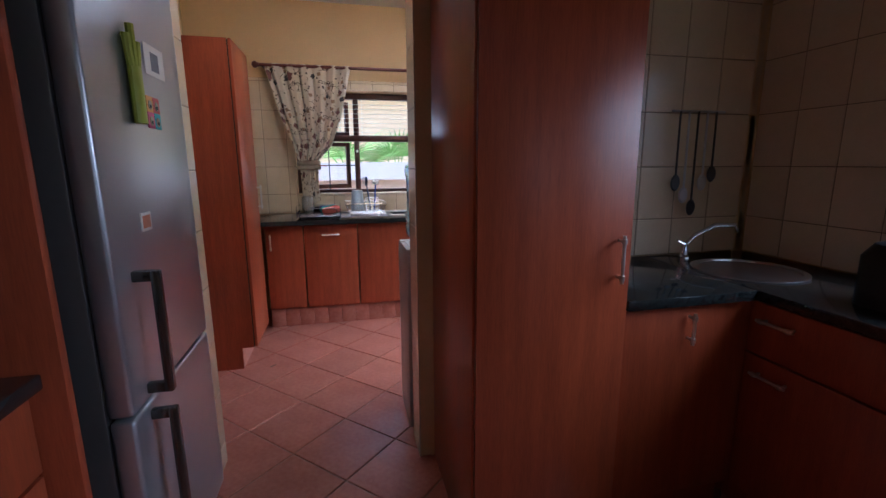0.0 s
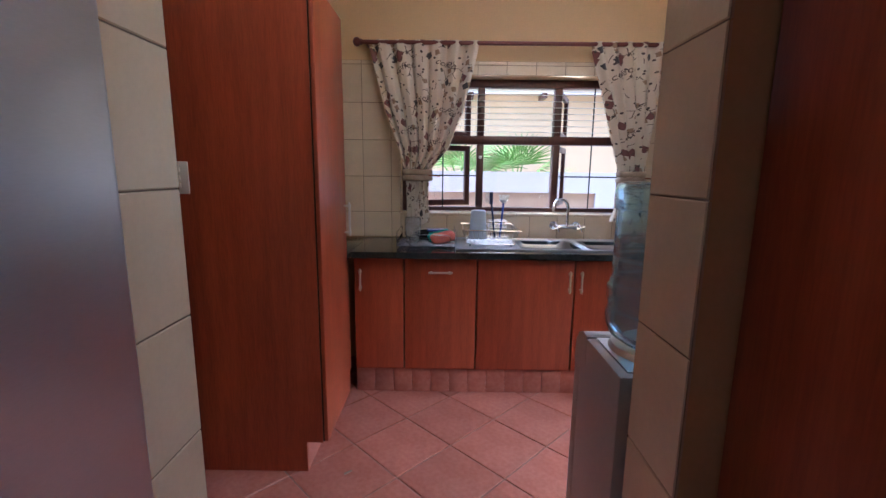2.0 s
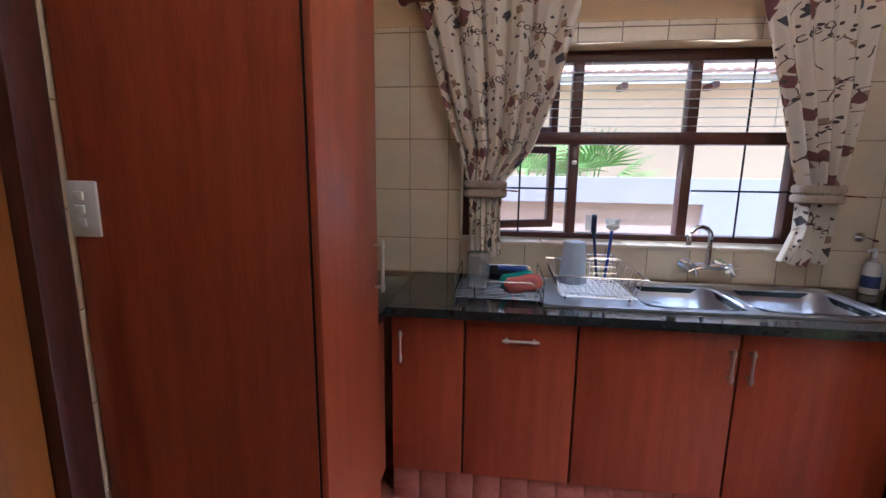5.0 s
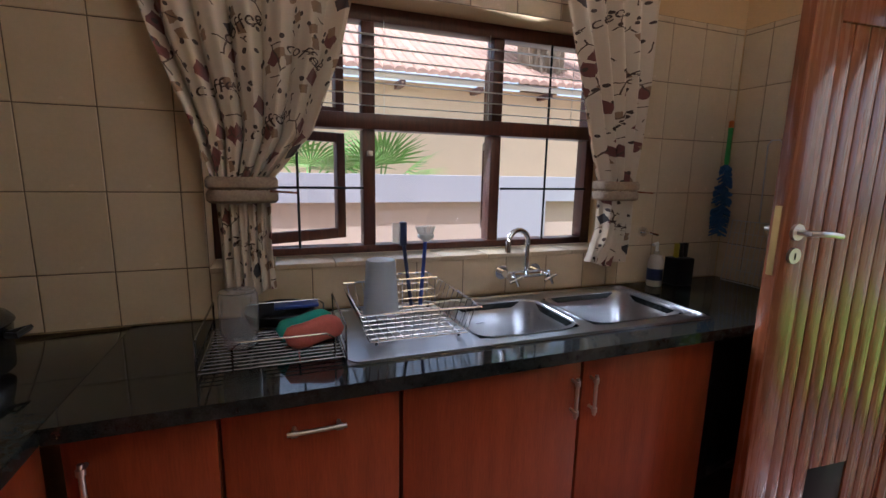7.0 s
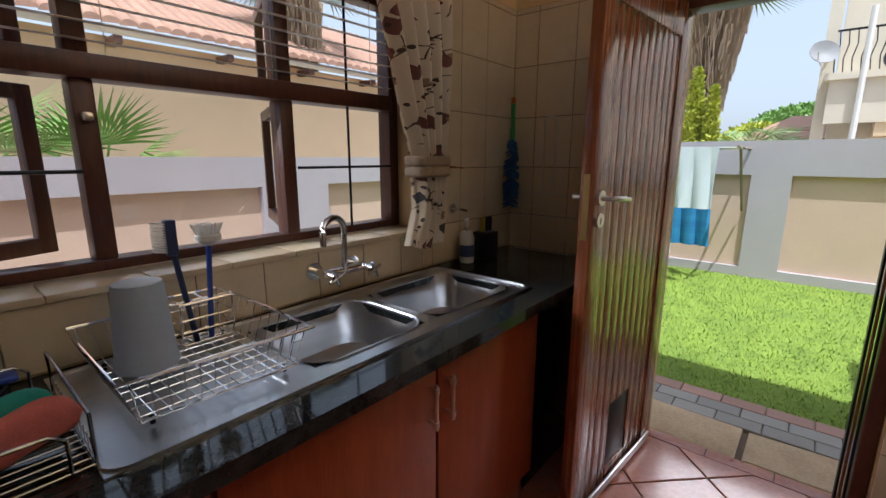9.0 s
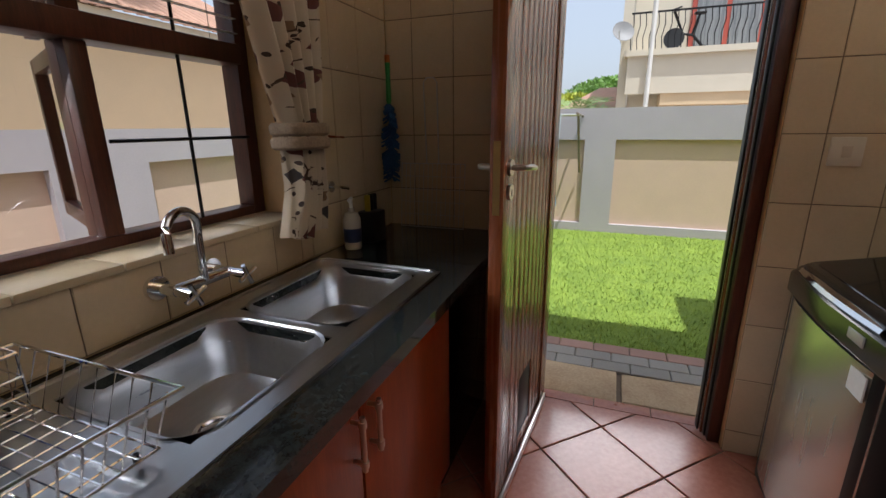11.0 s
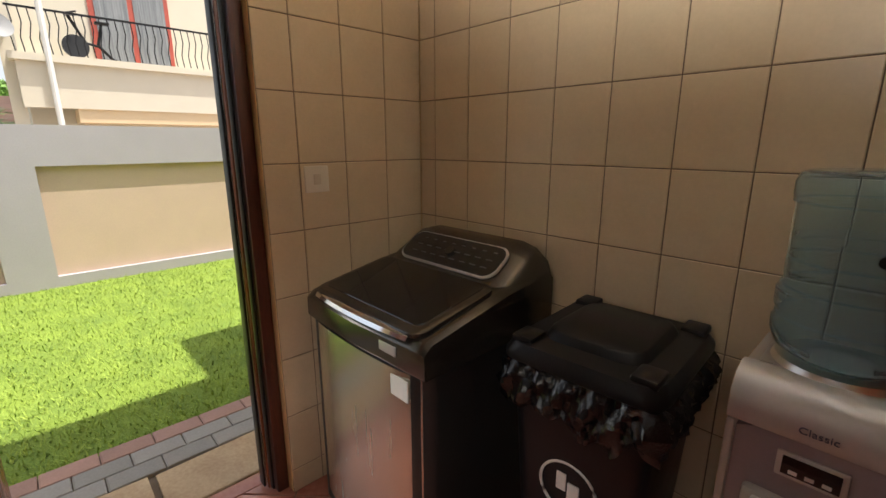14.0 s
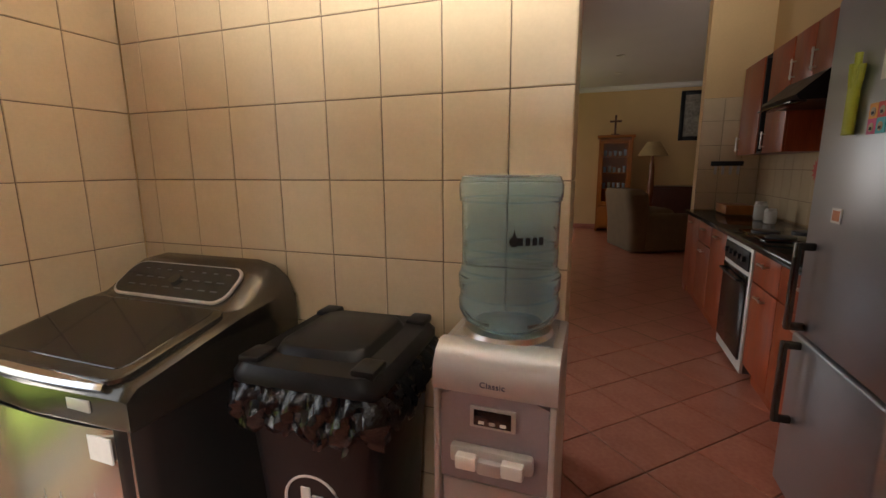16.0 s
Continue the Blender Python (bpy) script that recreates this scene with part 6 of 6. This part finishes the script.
def fan_palm(at, stem, n, r, seed, label="fan palm with spiky green leaves"):
    t = thing("fan_palm", label, "palm", at)
    rng = random.Random(seed)
    part("trunk", bm_lathe([(0.2, -0.3), (0.16, stem * 0.5), (0.15, stem)], 0, 0, 12), BARK, t)
    for k in range(n):
        a, tilt = rng.uniform(0, 6.283), rng.uniform(-0.15, 1.2)
        d = Vector((math.cos(a) * math.cos(tilt), math.sin(a) * math.cos(tilt), math.sin(tilt)))
        side = d.cross(Vector((0, 0, 1))).normalized()
        nrm = side.cross(d).normalized()
        base = Vector((0, 0, stem)) + d * r * 0.55
        bm = bm_rod((0, 0, stem - 0.05), base, 0.012, 5)
        for i in range(19):
            b = radians(-80 + 160 * i / 18)
            e = (d * math.cos(b) + side * math.sin(b))
            w = (side * math.cos(b) - d * math.sin(b)) * 0.018 * r
            ln = r * (0.65 + 0.1 * math.cos(b))
            v = [bm.verts.new(p) for p in (base, base + e * ln * 0.5 + w, base + e * ln - nrm * 0.12 * r, base + e * ln * 0.5 - w)]
            bm.faces.new(v)
        part("frond", bm, LEAF, t)
    return t


fan_palm((0.45, 6.3, 0), 1.2, 13, 0.88, 3)
fan_palm((1.4, 6.6, 0), 1.1, 11, 0.85, 5)
p1 = fan_palm((5.3, 9.0, 0), 4.4, 18, 1.1, 9, "tall fan palm with a skirt of dry fronds")
p2 = fan_palm((12.0, 3.2, 0), 4.9, 22, 1.3, 12, "tall fan palm with a skirt of dry fronds")
DRY = mat("dry_frond", (0.58, 0.46, 0.33), 0.9, scale=8, fine=60, col2=(0.36, 0.26, 0.17), bump=0.4)


def dry_skirt(parent, top, bottom, r_top, r_low, n, seed):
    """Dead fronds that hang in layers round a palm stem."""
    rng = random.Random(seed)
    verts, faces = [], []
    for _ in range(n):
        k = rng.random()
        z = bottom + (top - bottom) * k
        a, ln = rng.uniform(0, 6.283), rng.uniform(0.35, 0.75)
        r = (r_low + (r_top - r_low) * k) * rng.uniform(0.6, 1.1)
        w = rng.uniform(0.006, 0.02)
        c, q = Vector((math.cos(a), math.sin(a), 0)), Vector((-math.sin(a), math.cos(a), 0))
        p0, p1, p2 = c * 0.14 + Vector((0, 0, z + 0.12)), c * r + Vector((0, 0, z)), c * r * rng.uniform(0.75, 1.0) + q * rng.uniform(-0.08, 0.08) + Vector((0, 0, z - ln))
        i = len(verts)
        verts += [p0 - q * w * 0.4, p0 + q * w * 0.4, p1 + q * w, p2, p1 - q * w]
        faces.append((i, i + 1, i + 2, i + 3, i + 4))
    me = bpy.data.meshes.new("dry_skirt")
    me.from_pydata(verts, [], faces)
    me.materials.append(DRY)
    ob = new("dry_skirt", me)
    ob.parent = parent
    return tagged(ob, "shaggy skirt of dead brown fronds")


dry_skirt(p1, 4.4, 2.4, 0.5, 0.25, 2000, 41)
dry_skirt(p2, 4.9, 2.6, 0.7, 0.28, 3600, 42)


def feather_palm(at, stem, n, reach, seed):
    t = thing("date_palm", "grey-green feather palm with arching fronds behind the garden wall", "palm", at)
    rng = random.Random(seed)
    part("trunk", bm_lathe([(0.2, -0.3), (0.17, stem * 0.6), (0.2, stem)], 0, 0, 12), BARK, t)
    for k in range(n):
        a, rise = 6.283 * k / n + rng.uniform(-0.2, 0.2), rng.uniform(0.25, 1.25)
        c, q = Vector((math.cos(a), math.sin(a), 0)), Vector((-math.sin(a), math.cos(a), 0))
        spine = [c * reach * u * math.cos(rise) + Vector((0, 0, stem + reach * (u * math.sin(rise) - 0.55 * u * u))) for u in [i / 9 for i in range(10)]]
        bm = bm_tube(spine, 0.012, 5)
        for i in range(1, 10):
            for f in (0.0, 0.33, 0.66):
                p = spine[i - 1].lerp(spine[i], f)
                d = (spine[i] - spine[i - 1]).normalized()
                for sgn in (-1, 1):
                    e = (q * sgn + d * 0.7 + Vector((0, 0, rng.uniform(-0.1, 0.35)))).normalized() * reach * 0.24 * rng.uniform(0.8, 1.1)
                    bm.faces.new([bm.verts.new(v) for v in (p, p + e * 0.5 + d * 0.014, p + e, p + e * 0.5 - d * 0.014)])
        part("frond", bm, PALMLEAF, t)
    return t


PALMLEAF = mat("grey_green_frond", (0.24, 0.34, 0.13), 0.5, scale=8, fine=60, var=0.25, bump=0.1)
feather_palm((11.0, 2.15, 0), 1.35, 18, 1.5, 31)
feather_palm((15.5, 1.9, 0), 1.7, 16, 1.6, 32)
tree("conifer", "yellow-green pointed conifer behind the garden wall", (8.6, 2.72, 0), 0.3, 0.3, 2.5, 7000, 0.075, LEAFY, 4, True)
tree("conifer", "yellow-green pointed conifer behind the garden wall", (8.5, 2.44, 0), 0.3, 0.22, 2.2, 5000, 0.07, LEAFY, 5, True)
tree("leafy_tree", "bushy green tree behind the garden wall", (22, 7.5, 0), 1.0, 2.0, 1.9, 7000, 0.2, LEAF, 6)
tree("leafy_tree", "bushy green tree behind the garden wall", (24, 3.2, 0), 0.9, 1.6, 1.9, 6000, 0.2, LEAFY, 7)
tree("leafy_tree", "bushy green tree behind the garden wall", (32, 1.5, 0), 1.4, 3.0, 2.8, 7000, 0.28, LEAF, 8)

# ---- roof eaves of this house, which shade the walls ----
solid("roof_eaves", bm_box(-1.8, 2.545, 2.62, 3.05, 3.1, 2.72), CEILING, "white boarded eaves above the window", "eaves", "structure")
solid("roof_eaves", bm_box(2.5, -4.3, 2.62, 3.05, 2.545, 2.72), CEILING, "white boarded eaves above the back door", "eaves", "structure")
solid("roof", bm_box(-4.6, -9.9, 3.22, 2.6, 2.6, 3.3), ROOFT, "clay roof over the house", "roof", "structure")

# ---- pieces: wall tiles, floor tiles, paving ----
PZ = 0.2515
ROWS_Z = [0.1065 + PZ * k for k in range(9)]
tile_meshes = {}


def tile_data(kind, w, h, axis, sign, material):
    """One glazed tile with eased edges, its face looking along sign*axis; alike tiles share it."""
    key = (kind, round(w, 3), round(h, 3), axis, sign)
    if key not in tile_meshes:
        t, c = 0.008, 0.0022
        out = [(0, 0), (w, 0), (w, h), (0, h)]
        inn = [(c, c), (w - c, c), (w - c, h - c), (c, h - c)]
        def P(u, v, d):
            return (sign * d, u, v) if axis == "x" else (u, sign * d, v)
        bm = bm_rings([[P(u, v, 0) for u, v in out], [P(u, v, t - c) for u, v in out], [P(u, v, t) for u, v in inn]])
        tile_meshes[key] = finish("tile", bm, material, False)
    return tile_meshes[key]


def tile_wall(parent, axis, face, sign, u0, u1, start, z0, z1, holes=(), material=None, pu=0.199):
    """Tiles on one wall; face: the finished face; start: where a joint runs."""
    material = material or WTILE
    back = face - sign * 0.008
    bm = bmesh.new()
    g = 0.0015
    us = [u0] + [start + pu * k for k in range(-60, 60) if u0 + 0.012 < start + pu * k < u1 - 0.012] + [u1]
    zs = [z0] + [z for z in ROWS_Z if z0 + 0.012 < z < z1 - 0.012] + [z1]
    grout = bmesh.new()
    for a, b in zip(us, us[1:]):
        for c, d in zip(zs, zs[1:]):
            cells = [(a, c, b, d)]
            for h in holes:
                nxt = []
                for q in cells:
                    if q[2] <= h[0] or q[0] >= h[2] or q[3] <= h[1] or q[1] >= h[3]:
                        nxt.append(q)
                        continue
                    if q[0] < h[0]: nxt.append((q[0], q[1], h[0], q[3]))
                    if q[2] > h[2]: nxt.append((h[2], q[1], q[2], q[3]))
                    m0, m1 = max(q[0], h[0]), min(q[2], h[2])
                    if q[1] < h[1]: nxt.append((m0, q[1], m1, h[1]))
                    if q[3] > h[3]: nxt.append((m0, h[3], m1, q[3]))
                cells = nxt
            for p, q, r, s in cells:
                if r - p < 0.008 or s - q < 0.008:
                    continue
                ob = new("tile", tile_data("w" + material.name, r - p - 2 * g, s - q - 2 * g, axis, sign, material))
                ob.location = (back, p + g, q + g) if axis == "x" else (p + g, back, q + g)
                ob.parent = parent
                def P(u, v):
                    k = back + sign * 0.005
                    return (k, u, v) if axis == "x" else (u, k, v)
                grout.faces.new([grout.verts.new(x) for x in (P(p, q), P(r, q), P(r, s), P(p, s))])
    part("grout", grout, WGROUT, parent)


TT = 2.145
tile_wall(wall_south, "y", 0.0, 1, 0.61, 2.275, 1.183, 0.0, TT)
tile_wall(wall_south, "x", 0.610, -1, -0.19, 0.0, 0.0, 0.0, 2.45)
tile_wall(wall_column, "x", -0.287, 1, -0.19, 0.0, 0.0, 0.0, 2.45)
tile_wall(wall_column, "y", 0.0, 1, -0.93, -0.287, -0.287, 0.0, TT)
tile_wall(wall_east, "x", 2.275, -1, 0.0, 2.315, 0.193, 0.0, TT, [(0.725, -0.02, 1.54, 2.06)])
tile_wall(wall_north, "y", 2.315, -1, -0.93, 2.275, -0.365, CT + 0.002, TT, [(-0.10, 1.092, 1.56, 2.055)])
tile_wall(wall_west, "x", -0.93, 1, 0.0, 1.01, 0.0, 0.0, TT, [(0.115, -0.02, 0.985, 2.08)])
tile_wall(wall_west, "x", -0.93, 1, 1.5, 2.315, 1.5, CT + 0.002, TT)
tile_wall(wall_south, "y", -0.19, -1, 1.222, 2.333, 1.30, CT + 0.002, 2.2)
tile_wall(wall_kitchen_east, "x", 2.342, -1, -2.7, -0.19, -0.19, CT + 0.002, 2.2, [(-2.35, 1.1, -0.98, 2.05)])
tile_wall(wall_kitchen_west, "x", -1.012, 1, -4.24, -0.965, -0.965, CT + 0.002, 1.52)
tile_wall(wall_return, "y", -4.242, 1, -1.012, -0.45, -0.45, CT + 0.002, 2.1)

# floor tiles on the diagonal
PF = 0.3535
S2 = math.sqrt(0.5)
ANCX, ANCY = 2.012, 0.98
rest = bmesh.new()
full_tile = None
for i in range(-40, 40):
    for j in range(-40, 40):
        cx, cy = ANCX + (i + j) * PF * S2, ANCY + (i - j + 1) * PF * S2
        h = PF * S2 - 0.0045
        if not (-4.2 < cx < 2.75 and -9.6 < cy < 2.6) or (cx < -1.4 and cy > -4.4):
            continue
        poly = [(cx + h, cy), (cx, cy + h), (cx - h, cy), (cx, cy - h)]
        if cx + h > 2.42:
            poly = poly_clip(poly, 1, 0, 2.42)
        if len(poly) < 3 or max(p[0] for p in poly) - min(p[0] for p in poly) < 0.02:
            continue
        if cy > -2.6:
            if len(poly) == 4 and cx + h <= 2.42:
                if full_tile is None:
                    full_tile = finish("tile", bm_slab([(h, 0), (0, h), (-h, 0), (0, -h)], -0.012, 0.0), FTILE, False)
                ob = new("tile", full_tile)
                ob.location = (cx, cy, 0)
            else:
                ob = new("tile", finish("tile", bm_slab([(x - cx, y - cy) for x, y in poly], -0.012, 0.0), FTILE, False))
                ob.location = (cx, cy, 0)
            ob.parent = floor
        else:
            vs = [rest.verts.new((x, y, 0.0)) for x, y in poly]
            rest.faces.new(vs)
tagged(part("far_tiles", rest, FTILE, floor), kind="stuff")
for k in range(3):
    ob = part("threshold_tile", bm_box(2.423, 0.73 + k * 0.272, -0.01, 2.50, 0.73 + k * 0.272 + 0.268, 0.0, 0.003), FTILE, floor)
for k in range(17):
    a = -0.335 + k * 0.119
    if a + 0.119 < 1.605:
        part("plinth_tile", bm_box(a * 1.0, 1.795, 0.0, a + 0.116, 1.803, 0.155, 0.002), FTILE, floor)

path = thing("pavement", "sandstone slabs and brick pavers outside the back door", "pavement", kind="structure")
part("bedding", bm_box(2.5, -3.0, -0.3, 3.2, 4.6, -0.045), GROUT, path)
y = -0.4
rng = random.Random(3)
while y < 3.0:
    w = rng.uniform(0.45, 0.62)
    pts = [(2.515 + rng.uniform(0, .02), y + rng.uniform(0, .02)), (2.84 + rng.uniform(-.02, .01), y + rng.uniform(0, .02)), (2.84 + rng.uniform(-.02, .01), y + w - 0.015), (2.515 + rng.uniform(0, .02), y + w - 0.012)]
    part("slab", bm_slab(pts, -0.06, -0.016 + rng.uniform(-0.004, 0.004), 0.008), STONE, path)
    y += w
pm = finish("paver", bm_slab([(0, 0), (0.11, 0), (0.11, 0.215), (0, 0.215)], -0.06, -0.022, 0.006), GPAVER, False)
pr = finish("paver", bm_slab([(0, 0), (0.11, 0), (0.11, 0.215), (0, 0.215)], -0.06, -0.022, 0.006), PAVER, False)
for row in range(3):
    for k in range(20):
        ob = new("paver", pr if row == 2 else pm)
        ob.location = (2.855 + row * 0.115, -0.9 + k * 0.22 + (row % 2) * 0.11, 0)
        ob.parent = path

# lawn blades near the door
rng = random.Random(11)
gv, gf = [], []
for _ in range(70000):
    x, y = 3.2 + 3.6 * rng.random() ** 1.2, rng.uniform(-3.5, 4.6)
    a, hgt, w = rng.uniform(0, 6.283), rng.uniform(0.015, 0.04), rng.uniform(0.002, 0.005)
    dx, dy = math.cos(a), math.sin(a)
    lean = rng.uniform(0.01, 0.05)
    n = len(gv)
    gv += [(x - dy * w, y + dx * w, -0.07), (x + dy * w, y - dx * w, -0.07), (x + dx * lean, y + dy * lean, -0.07 + hgt)]
    gf.append((n, n + 1, n + 2))
gm = bpy.data.meshes.new("grass")
gm.from_pydata(gv, [], gf)
gm.materials.append(GRASS)
tagged(new("grass", gm), "short bright green lawn grass", "grass", "", "stuff")
